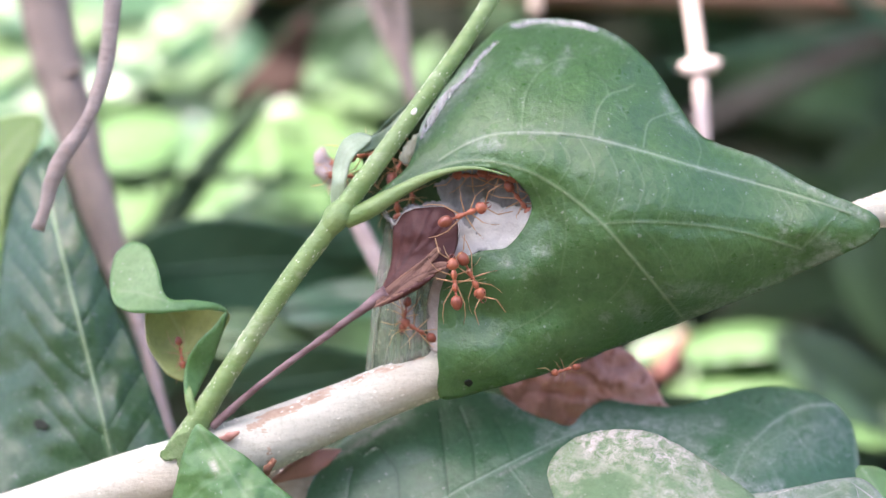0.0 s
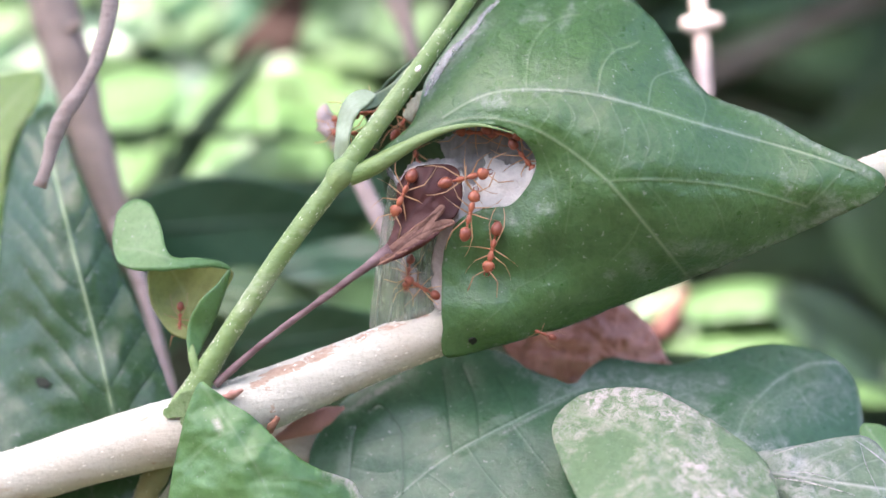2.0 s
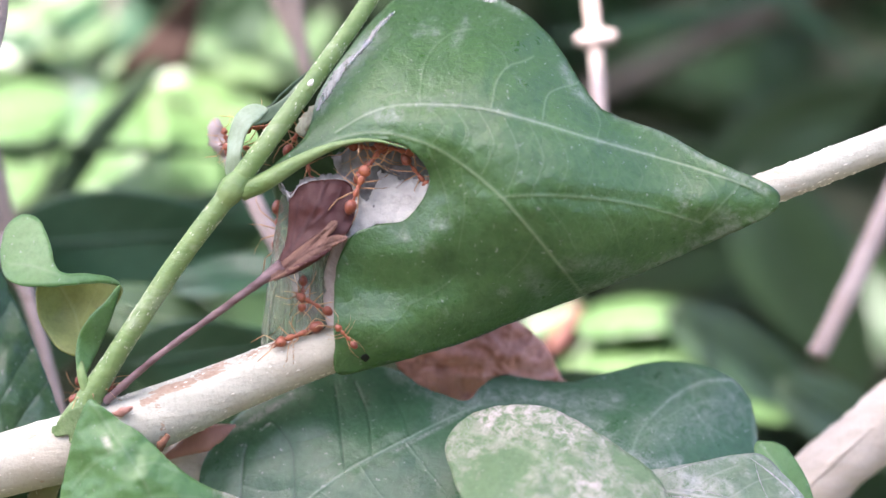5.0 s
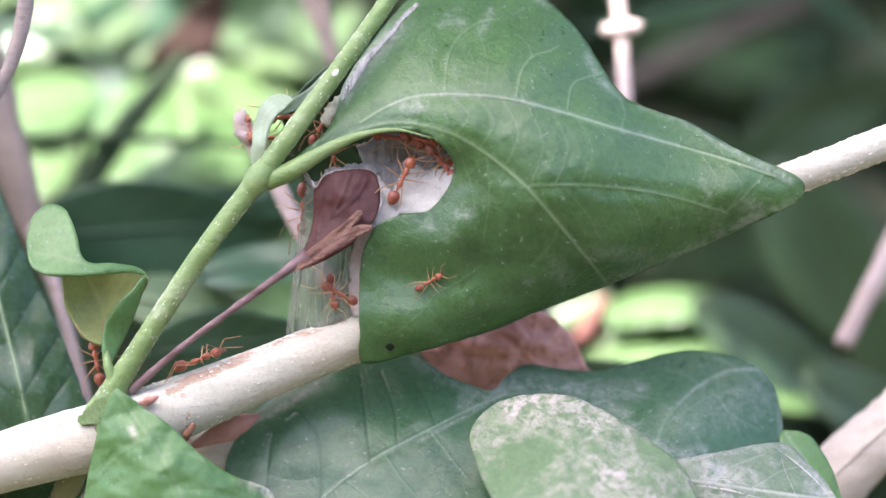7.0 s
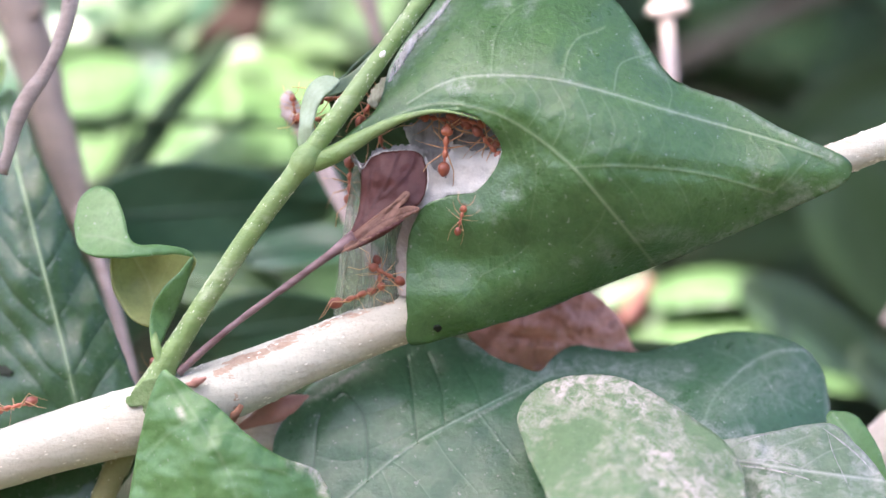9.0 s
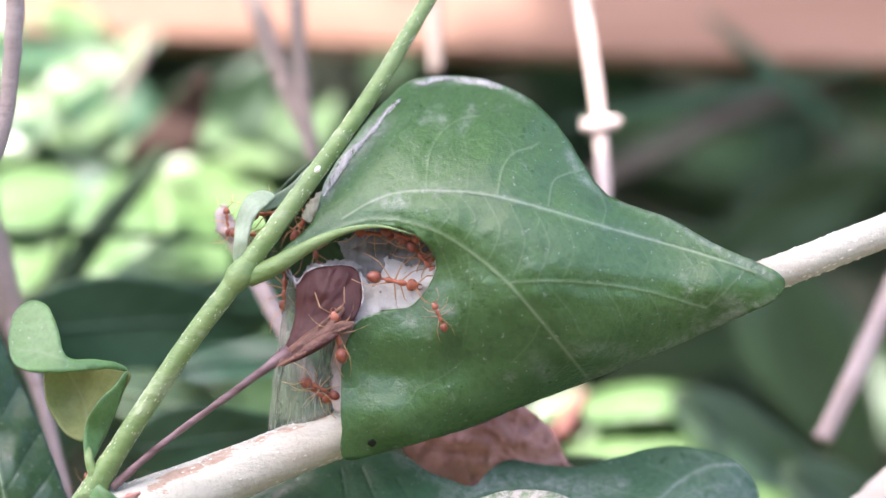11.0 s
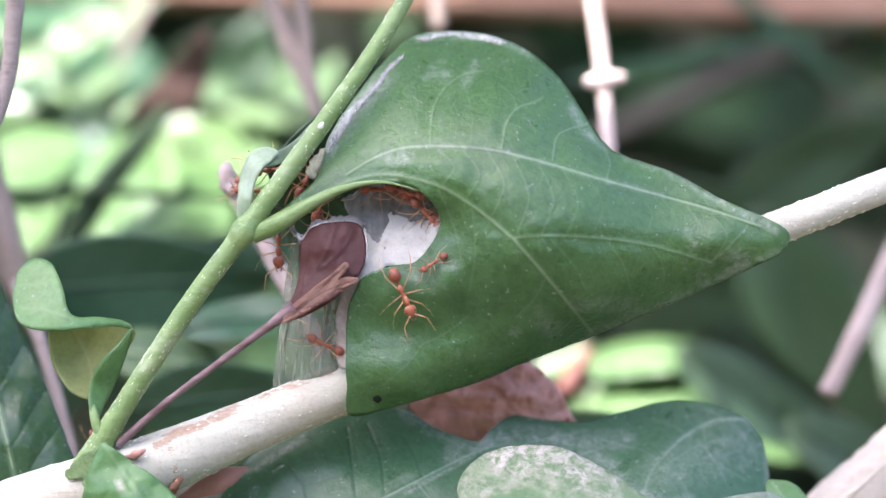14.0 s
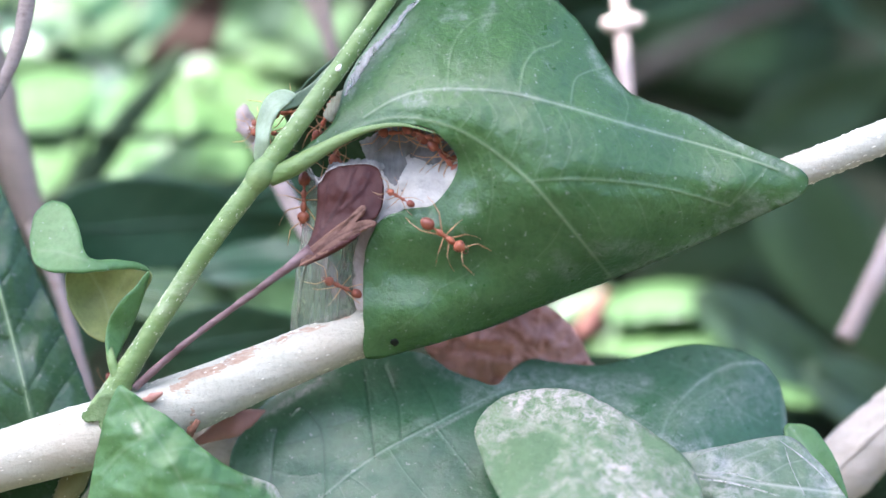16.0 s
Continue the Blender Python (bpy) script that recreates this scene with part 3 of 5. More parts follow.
def make_branch():
    branch = thing("shrub_branch", "pale beige woody branch with a leafy green side shoot", "branch")
    line = [S(-330, 905, 4), S(-150, 865, 3), S(0, 820, 1), S(100, 791, 0), S(200, 765, 0), S(340, 713, 0), S(471, 659, 0), S(636, 593, 0),
            S(900, 502, 0), S(1150, 410, 0), S(1400, 317, 0), S(1568, 252, 1), S(1760, 180, 4)]
    radii = [3.9, 4.0, 4.3, 4.6, 4.8, 4.35, 3.75, 3.7, 3.3, 2.9, 2.45, 2.4, 2.35]
    limb = tube("limb", line, radii, BARK_PALE, branch, 40, rough=0.022, step=0.6)
    # brown, worn bark: a torn strip, the swollen joint and the rim by the leaf
    co = np.empty(len(limb.data.vertices) * 3)
    limb.data.vertices.foreach_get("co", co)
    co = co.reshape(-1, 3)
    k = 1 + (co[:, 1] - REACH) / REACH
    q = np.c_[co[:, 0] / (UNIT * k) + 784, 441 - (co[:, 2] - EYE.z) / (UNIT * k)]
    stain = np.zeros(len(q))
    for path, w, strength in (([(300, 690), (350, 668), (420, 640), (440, 626)], 17, 0.66), ([(430, 640), (500, 605), (570, 582), (636, 552)], 13, 0.54), ([(322, 690), (330, 730), (336, 772)], 18, 0.47),
                              ([(120, 838), (190, 845), (240, 830)], 20, 0.5), ([(60, 770), (130, 740)], 14, 0.47), ([(1380, 352), (1470, 322), (1560, 285)], 8, 0.42)):
        stain = np.maximum(stain, strength * np.clip(1.3 - line_distance(q, np.array(path, float)) / w, 0, 1))
    limb.data.attributes.new("vein", "FLOAT", "POINT").data.foreach_set("value", stain)
    warts("cork_speckling", line, radii, 1500, 0.21, branch, 2.1, seed=4)
    stem_line = [S(190, 790, 1.5), S(176, 752, -1.2), S(196, 702, -2), S(250, 612, -3), S(360, 445, -4), S(465, 305, -4.5), S(600, 122, -3), S(690, -5, 0), S(775, -145, 3), S(860, -290, 6)]
    stem_r = [1.7, 2.8, 2.0, 1.5, 1.42, 1.45, 1.28, 1.2, 1.1, 1.0]
    tube("green_shoot", stem_line, stem_r, STEM_GREEN, branch, 28, rough=0.05, grain=420, step=0.8, label="fresh green side shoot with pale specks")
    warts("shoot_speckling", stem_line, stem_r, 800, 0.125, branch, 1.9, 5, SPECK)
    # the swollen joint of the leaf stalks on the shoot
    tube("leaf_joint", [S(432, 352, -4.6), S(455, 318, -4.8), S(482, 284, -4.4)], [0.9, 1.85, 1.0], STEM_GREEN, branch, 18, rough=0.1, step=0.5)
    tube("pale_scar", [S(588, 136, -4.2), S(593, 130, -4.4), S(598, 124, -4.2)], [0.2, 0.42, 0.2], WART, branch, 10, rough=0.3, grain=900, step=0.2)
    low = [S(140, 812, 4), S(126, 846, 4.5), S(102, 900, 5), S(70, 970, 6), S(40, 1050, 8)]
    tube("lower_shoot", low, [2.6, 1.9, 1.75, 1.7, 1.6], OLIVE, branch, 18, rough=0.14, grain=420, step=0.6, label="olive-brown speckled shoot below the branch")
    warts("shoot_speckling", low, [2.6, 1.9, 1.75, 1.7, 1.6], 90, 0.15, branch, 1.5, 9, SPECK)
    # the shoot's collar, a leaf scar and a dry bud
    blade("stem_collar", [(136, 742), (160, 716), (186, 700), (214, 706), (212, 730), (196, 746), (192, 770), (176, 772), (168, 752), (150, 756)],
          Sheet([(136, 742, -4.5), (186, 700, -4.7), (214, 706, -4.7), (192, 770, -5.4), (150, 756, -5.0)]), COLLAR, branch, thick=0.2, step=4.5, sharp=True, waves=0.2, wave_size=10, label="scurfy dark green collar of the shoot")
    tube("dry_bud", [S(246, 715, -4.4), S(262, 710, -5.0), S(280, 701, -5.2)], [0.3, 0.5, 0.2], DEAD_RED, branch, 12, rough=1.0, grain=1100, step=0.3, label="dry reddish-brown bud")
    tube("leaf_scar", [S(324, 776, -3.2), S(335, 764, -3.8), S(343, 750, -3.9)], [0.35, 0.55, 0.2], SCAR, branch, 12, rough=1.5, grain=900, step=0.25, flat=0.6, label="orange-brown broken leaf scar")


make_branch()


# ---- the ants' nest ----
def make_nest_leaf():
    leaf = thing("nest_leaf", "large green leaf folded round the branch as an ant nest", "leaf")
    outline = [(585, 222), (608, 150), (661, 70), (716, 6), (765, -30), (830, -37), (905, -27), (975, 6), (1030, 62), (1064, 115), (1100, 165), (1135, 187),
               (1220, 217), (1300, 262), (1368, 291), (1414, 315), (1424, 338), (1400, 366), (1300, 411), (1180, 464), (1075, 506), (960, 549), (850, 592), (720, 629),
               (643, 643), (637, 590), (635, 520), (641, 450), (668, 398), (715, 379), (758, 372), (788, 340), (804, 298), (782, 258), (740, 233), (690, 232), (630, 248), (560, 288), (500, 328), (484, 312), (530, 272)]
    form = Sheet([(500, 315, -4.5), (600, 240, -4.5), (700, 228, -7.6), (790, 262, -9.2), (803, 300, -7.2), (760, 372, -6), (660, 402, -5.6), (636, 520, -5.2),
                  (645, 600, -5.3), (642, 640, -4.0), (720, 628, -2.4), (850, 592, -1.0), (1075, 506, 0.5), (1180, 462, -1.6), (1300, 411, -2.2), (1422, 345, -4.0), (1400, 315, -4.2),
                  (1300, 345, -6.0), (1100, 330, -9.6), (930, 330, -12.0), (1010, 440, -8.4), (1068, 474, -5.0), (960, 505, -4.9), (850, 470, -5.7), (740, 500, -4.7), (690, 480, -4.8), (740, 425, -6.8), (810, 410, -8.2), (700, 562, -6.4), (730, 560, -6.2), (730, 597, -5.3), (790, 525, -5.4), (840, 548, -4.8), (900, 178, -9), (1100, 232, -6.5), (1300, 264, -2.4), (1130, 187, 0),
                  (975, 6, 6), (830, -37, 11), (720, 5, 7), (608, 150, 0), (720, 130, -3.6), (900, 60, -0.8)])
    global NEST_FORM
    NEST_FORM = form
    veins = [([(500, 318), (600, 247), (690, 217), (780, 230), (850, 265), (930, 330), (1000, 410), (1070, 496)], 4.6, 0.8),
             ([(640, 215), (690, 186), (740, 170), (810, 167), (900, 175), (1000, 200), (1100, 230), (1200, 258), (1290, 284), (1370, 312)], 3.4, 1.0),
             ([(925, 331), (1000, 327), (1100, 333), (1180, 346), (1284, 376)], 3.4, 0.6), ([(1284, 376), (1318, 346), (1350, 312)], 3.4, 0.4),
             ([(786, 166), (792, 105), (812, 66), (846, 40), (880, 34)], 3.2, 0.42), ([(914, 170), (922, 128), (942, 100), (966, 92), (985, 84)], 3.4, 0.55), ([(942, 100), (934, 78), (912, 58)], 3, 0.25),
             ([(1004, 192), (1012, 152), (1034, 138), (1062, 131), (1072, 120)], 3.2, 0.5), ([(1100, 226), (1106, 200), (1098, 176)], 3, 0.35), ([(1072, 131), (1066, 110), (1052, 92)], 3, 0.35),
             ([(722, 232), (742, 200), (736, 150)], 3, 0.2), ([(858, 172), (862, 110), (850, 60)], 3, 0.14)]
    # the parallel side ribs between the two long veins
    for x in range(800, 1300, 44):
        y0 = np.interp(x, [740, 810, 900, 1000, 1100, 1200, 1290], [172, 168, 176, 201, 231, 259, 290])
        y1 = np.interp(x, [780, 850, 930, 1000, 1100, 1180, 1270], [231, 266, 328, 330, 335, 346, 372])
        veins.append(([(x + 4, y0 + 6), (x + 24 + 6 * math.sin(x), (y0 + y1) / 2), (x + 12 + 8 * math.cos(x), y1 - 5)], 2.8, 0.2 + 0.1 * math.sin(x * 1.7)))
    for (a, b) in (((860, 275), (856, 420)), ((800, 245), (842, 380)), ((990, 400), (940, 470)), ((1040, 460), (1010, 500)), ((700, 590), (770, 520)), ((770, 520), (850, 470)),
                   ((1000, 335), (1060, 420)), ((1100, 338), (1140, 420)), ((1180, 348), (1200, 410))):
        veins.append(([a, ((a[0] + b[0]) / 2 + 8, (a[1] + b[1]) / 2), b], 2.8, 0.2))
    blade("blade", outline, form, NEST_GREEN, leaf, veins, step=5.5, thick=0.32, waves=0.42, wave_size=80, relief=0.2, rib=0.22,
          dirt=(([(606, 176), (626, 134), (648, 106), (674, 80), (704, 50)], 13, 0.9), ([(1075, 503), (1180, 461), (1300, 408), (1400, 364)], 14, 0.5), ([(1046, 450), (1090, 448), (1150, 455)], 16, 0.4), ([(690, 186), (740, 170), (810, 167), (900, 175), (1000, 200), (1100, 230), (1200, 258)], 5, 0.45),
                ([(720, 190), (745, 184)], 14, 0.8), ([(1135, 187), (1220, 220), (1300, 266), (1400, 320)], 9, 0.55), ([(770, -27), (830, -34), (905, -26), (970, 2)], 12, 0.8), ([(980, 470), (1000, 490)], 20, 0.3), ([(850, 60), (870, 20)], 10, 0.5),
                ([(1040, 100), (1062, 140), (1100, 170)], 10, 0.5)))
    # the rounded stalk that runs into the midrib along the hole's upper rim
    rim = [(470, 322), (510, 305), (560, 276), (610, 250), (660, 234), (710, 231), (765, 245)]
    tube("petiole", [S(u, v, float(form([(u, v)])[0]) - 0.2) for u, v in rim], [1.4, 1.35, 1.05, 0.7, 0.4, 0.22, 0.05], STEM_GREEN, leaf, 14, rough=0.04, step=0.6, label="pale green leaf stalk")
    # silk along the torn upper edge and the lower seam
    edge = [(604, 174), (612, 152), (627, 126), (647, 100), (669, 79), (690, 61), (683, 74), (663, 96), (645, 120), (629, 146), (614, 166), (607, 177)]
    blade("silk_edge", edge, lambda q: form(q) - 0.3, SILK_THIN, leaf, step=3, thick=0.08, waves=0.2, wave_size=16, sharp=True, label="white silk along the leaf's edge")
    blade("silk_fringe", [(684, 66), (704, 38), (736, 4), (740, 6), (712, 38), (692, 66)], lambda q: form(q) - 0.3, SILK_THIN, leaf, step=2.5, thick=0.08, waves=0.1, wave_size=16, sharp=True, label="thin white silk fringe")
    blade("silk_crest", [(770, -27), (830, -35), (905, -26), (925, -14), (890, -20), (830, -29), (785, -22)], lambda q: form(q) - 0.3, SILK_THIN, leaf, step=4, thick=0.08,
          waves=0.15, wave_size=20, sharp=True, label="white silk along the leaf's crest")
    seam = [(640, 402), (668, 396), (655, 440), (646, 500), (642, 552), (624, 556), (617, 520), (618, 470), (628, 430)]
    blade("silk_seam", seam, Sheet([(640, 402, -4.6), (668, 396, -4.8), (646, 500, -4.3), (642, 552, -4.4), (624, 556, -3.9), (617, 490, -3.2), (628, 430, -4.0)]),
          FELT, leaf, step=5, thick=0.3, waves=0.2, wave_size=25, label="greyish felted silk seam")
    blade("dark_spot", [(684, 610), (692, 609), (696, 615), (692, 622), (686, 620)], lambda q: form(q) - 0.2, DARK_BARK, leaf, step=3, thick=0.2, waves=0.05, sharp=True, label="small dark spot of rot")


def make_silk():
    silk = thing("silk_sheet", "torn white silk sheet spun across the nest's opening", "ant silk")
    form = Sheet([(600, 300, 0), (640, 250, 1.0), (720, 238, 0.5), (790, 262, -2), (803, 300, -5), (760, 370, -5), (690, 378, -4), (665, 400, -4.6), (680, 330, -2.5), (740, 310, -2.5)])
    blade("white_patch", [(668, 312), (690, 338), (712, 300), (722, 286), (742, 296), (770, 298), (802, 296), (795, 330), (776, 363), (751, 378), (715, 378), (690, 386), (660, 405), (664, 360)],
          lambda q: form(q) - 0.5, SILK_WHITE, silk, step=6, thick=0.15, waves=0.5, wave_size=26, sharp=True)
    # thin film whose grey also carries the shade inside the opening
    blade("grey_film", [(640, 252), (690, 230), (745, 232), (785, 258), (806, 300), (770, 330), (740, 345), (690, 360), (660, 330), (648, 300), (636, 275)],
          form, SILK_GREY, silk, step=5, thick=0.12, waves=0.5, wave_size=24, sharp=True, label="thin silk film, the opening's shade put into its grey")
    lip = [(532, 300), (545, 316), (560, 322), (582, 300), (610, 294), (650, 292), (672, 304), (664, 312), (640, 304), (600, 306), (578, 318), (562, 338), (548, 330)]
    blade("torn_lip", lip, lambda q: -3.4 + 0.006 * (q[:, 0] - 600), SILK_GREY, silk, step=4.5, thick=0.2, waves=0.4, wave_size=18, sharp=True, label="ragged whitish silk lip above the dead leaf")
    veil = thing("silk_veil", "sheer greenish-grey silk tube hanging down to the branch", "ant silk")
    vform = Sheet([(548, 310, -1), (532, 400, -0.5), (518, 500, 0.5), (510, 596, 1.0), (560, 500, -2.4), (600, 480, -3.0), (640, 420, -3.4), (624, 556, -2.6), (570, 575, -2.4)])
    blade("veil", [(545, 320), (560, 345), (600, 400), (640, 405), (626, 470), (624, 556), (570, 580), (510, 600), (514, 520), (524, 440), (534, 380)], vform, SILK_VEIL, veil, step=6, thick=0.1, waves=0.4, wave_size=30)
    rnd = random.Random(8)
    for i in range(0, 9, 2):
        u0, u1 = 548 + 9.5 * i, 516 + 12.5 * i
        v1 = 598 - 4.8 * i
        pts = [S(u0 + (u1 - u0) * s + rnd.uniform(-3, 3), 360 + (v1 - 360) * s, -3.1 + 2.6 * abs(i - 6) / 6) for s in (0.1, 0.4, 0.7, 1.0)]
        tube("silk_strand", pts, [0.08, 0.16, 0.15, 0.09], STRAND, veil, 8, rough=0.3, grain=600, step=0.8, label="pale silk strand")
    grey = thing("silk_web", "dusty grey silk web in the gap behind the shoot", "ant silk")
    blade("web", [(566, 212), (580, 188), (592, 170), (606, 166), (600, 190), (590, 214), (578, 222)], Sheet([(566, 212, 0.5), (606, 166, 0.2), (590, 214, -0.4), (580, 188, 0.8)]), STRAND, grey, step=4, thick=0.15, waves=0.4, wave_size=14, sharp=True)


def make_dead_leaf():
    leaf = thing("dead_leaf", "small curled purple-brown dead leaf bound in by silk", "dead leaf")
    form = Sheet([(560, 330, -4.2), (600, 302, -4.6), (662, 310, -4.4), (672, 350, -5.2), (640, 400, -6.6), (600, 350, -6.0), (560, 400, -5.0), (540, 445, -6.0), (512, 472, -6.5), (580, 430, -7.0)])
    blade("blade", [(557, 332), (572, 312), (594, 303), (630, 300), (655, 302), (668, 316), (673, 345), (668, 380), (650, 402), (622, 412), (590, 428), (560, 450), (530, 470), (508, 480), (512, 468), (538, 440), (550, 408), (555, 370)],
          form, DEAD_PURPLE, leaf, [([(512, 474), (560, 420), (600, 360), (620, 308)], 4, 0.6), ([(560, 425), (566, 380), (575, 330)], 3, 0.4), ([(590, 385), (630, 350), (650, 318)], 3, 0.4)], step=4.5, thick=0.25, waves=0.35, wave_size=40, relief=0.3)
    rim_line = [(538, 300), (550, 318), (558, 331), (573, 312), (594, 302), (630, 299), (655, 301), (669, 315), (675, 345), (670, 380)]
    tube("silk_rim", [S(u, v, float(form([(u, v)])[0]) - 0.15) for u, v in rim_line], [0.05, 0.12, 0.14, 0.06, 0.11, 0.05, 0.08, 0.05, 0.08, 0.03], SILK_THIN, leaf, 8, rough=1.8, grain=1100, step=0.3, label="ragged white silk along the edge")
    # the crumpled, folded edge with its dry slivers
    flap = [(524, 472), (546, 444), (575, 424), (600, 404), (620, 384), (634, 372), (642, 376), (636, 390), (622, 402), (640, 398), (657, 400), (656, 409), (630, 418), (598, 438), (566, 458), (540, 474)]
    creases = [([(530, 470), (575, 434), (636, 378)], 2.2, 0.9), ([(535, 471), (590, 428), (652, 404)], 2.2, 0.9), ([(540, 462), (585, 420), (618, 392)], 1.8, 0.6), ([(545, 470), (600, 434), (640, 408)], 1.8, 0.7), ([(575, 434), (590, 424)], 1.6, 0.5), ([(598, 424), (612, 400)], 1.6, 0.6), ([(610, 420), (625, 402)], 1.6, 0.5)]
    blade("curled_flap", flap, lambda q: form(q) - 0.9, DRY_TAN, leaf, creases, step=2.6, thick=0.14, waves=0.25, wave_size=14, relief=-0.1, seed=2.0, label="tan crumpled leaf edge")
    for k, (a, b, w, m) in enumerate((((536, 452), (641, 374), 2.0, DEAD_TAN), ((526, 470), (604, 414), 4, DEAD_PURPLE), ((535, 470), (659, 403), 2.0, DEAD_TAN), ((530, 478), (632, 420), 5, DEAD_PURPLE), ((520, 480), (588, 446), 3, DEAD_TAN))):
        a, b = np.array(a, float), np.array(b, float)
        d = (b - a) / np.hypot(*(b - a))
        w *= 1.7
        n = np.array((-d[1], d[0])) * w
        mid = a + (b - a) * 0.55
        blade("torn_sliver", [tuple(a), tuple(a + (b - a) * 0.25 + n * 0.7), tuple(mid + n), tuple(a + (b - a) * 0.8 + n * 0.8), tuple(b), tuple(a + (b - a) * 0.8 - n * 0.5), tuple(mid - n), tuple(a + (b - a) * 0.25 - n * 0.7)],
              lambda q, a=a, d=d, n=n, w=w, k=k: form(q) - 0.8 - 0.12 * k + 0.9 * (((q - a) @ n) / (w * w)) ** 2 * 0.8, m, leaf, step=2.6, thick=0.12, waves=0.25, wave_size=12, seed=float(k))
    tube("petiole", [S(232, 692, -2.6), S(285, 645, -4.5), S(340, 600, -5.5), S(430, 535, -6.3), S(500, 484, -6.6), S(545, 452, -6.7)], [0.62, 0.52, 0.46, 0.5, 0.65, 1.15], PETIOLE_PURPLE, leaf, 12, rough=0.18, grain=500, step=0.5,
         label="thin purple-grey dry stalk")


def make_back_leaf():
    leaf = thing("nest_back_leaf", "shaded opposite leaf that forms the nest's back", "leaf")
    form = Sheet([(480, 185, 2), (560, 140, 4), (620, 120, 7), (520, 230, 8), (600, 300, 12), (700, 260, 12), (800, 350, 10), (640, 430, 9), (700, 480, 6), (560, 420, 9)])
    # the shade inside the nest is part of this blade's green
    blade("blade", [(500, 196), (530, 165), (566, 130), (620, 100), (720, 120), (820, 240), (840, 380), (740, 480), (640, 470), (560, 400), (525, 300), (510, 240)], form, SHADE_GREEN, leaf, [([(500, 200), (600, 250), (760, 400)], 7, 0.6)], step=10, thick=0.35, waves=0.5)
    lip = [(445, 292), (446, 250), (450, 216), (462, 186), (480, 170), (500, 167), (518, 176), (506, 190), (489, 204), (476, 226), (470, 256), (468, 288)]
    blade("curled_base", lip, Sheet([(445, 290, -3.3), (468, 285, -4.2), (448, 230, -2.0), (474, 232, -4.4), (462, 186, -2.0), (489, 204, -4.2), (500, 168, -1.0), (518, 176, -1.5), (458, 250, -4.4)]), BACK_GREEN, leaf, [([(457, 288), (460, 240), (472, 200), (500, 178)], 4, 0.4)], step=4, thick=0.3, waves=0.15,
          label="pale green curled leaf base")
    fold = [(489, 204), (500, 188), (518, 174), (548, 155), (566, 136), (582, 122), (578, 140), (562, 166), (536, 190), (512, 200)]
    blade("folded_edge", fold, Sheet([(489, 204, -3.6), (518, 174, -1.2), (566, 136, 1.6), (582, 122, 2.4), (562, 166, 0.4), (536, 190, -0.6)]), SAGE_GREEN, leaf, [([(492, 202), (530, 172), (576, 130)], 3, 0.3)], step=4, thick=0.3, waves=0.15,
          label="grey-green folded leaf edge")
    bud = thing("withered_bud", "withered pinkish-brown bud beside the shoot", "bud")
    tube("bud", [S(446, 258, 12), S(436, 240, 12), S(428, 214, 12), S(430, 192, 12)], [0.6, 1.2, 1.25, 0.4], BARK_PINK, bud, 12, rough=0.8, grain=500, step=0.4)


make_nest_leaf()
make_silk()
make_dead_leaf()
make_back_leaf()


# ---- the leaves round the nest ----
def make_curled_leaf():
    leaf = thing("curled_small_leaf", "small curled light green leaf on the shoot", "leaf")
    blade("upper_lobe", [(52, 465), (47, 425), (58, 382), (88, 361), (118, 374), (134, 412), (150, 460), (200, 466), (240, 472), (258, 486), (225, 482), (170, 486), (112, 488), (72, 482)],
          Sheet([(47, 425, 0), (88, 361, 3), (134, 412, -1), (60, 470, -3), (150, 474, -4), (258, 486, 0), (100, 430, -1)]), FRESH_GREEN, leaf, [([(64, 450), (100, 452), (150, 468)], 5, 0.3)], step=6, thick=0.3, waves=0.3)
    blade("cup", [(116, 482), (140, 478), (190, 474), (258, 488), (250, 520), (225, 550), (200, 580), (186, 610), (150, 596), (122, 555), (112, 515)],
          Sheet([(116, 482, 1), (258, 488, 0), (186, 610, -1), (150, 540, 3.5), (200, 520, 3), (225, 550, 1), (122, 555, 1)]), CUP_GREEN, leaf, [([(190, 600), (180, 540), (150, 484)], 4, 0.8), ([(186, 560), (215, 500)], 3, 0.4)], step=6, thick=0.3, waves=0.3,
          label="yellow-green hollow underside")
    blade("folded_flap", [(258, 488), (250, 525), (234, 570), (215, 612), (192, 652), (182, 620), (186, 580), (205, 545), (235, 515)],
          Sheet([(258, 488, -0.5), (192, 652, -3), (186, 580, -2), (234, 570, 1), (215, 560, -1.5)]), FRESH_GREEN, leaf, [], step=6, thick=0.3, waves=0.15)
    tube("petiole", [S(186, 618, -1.5), S(192, 650, -3), S(205, 690, -3)], [0.5, 0.7, 0.8], STEM_GREEN, leaf, 10, step=0.5)


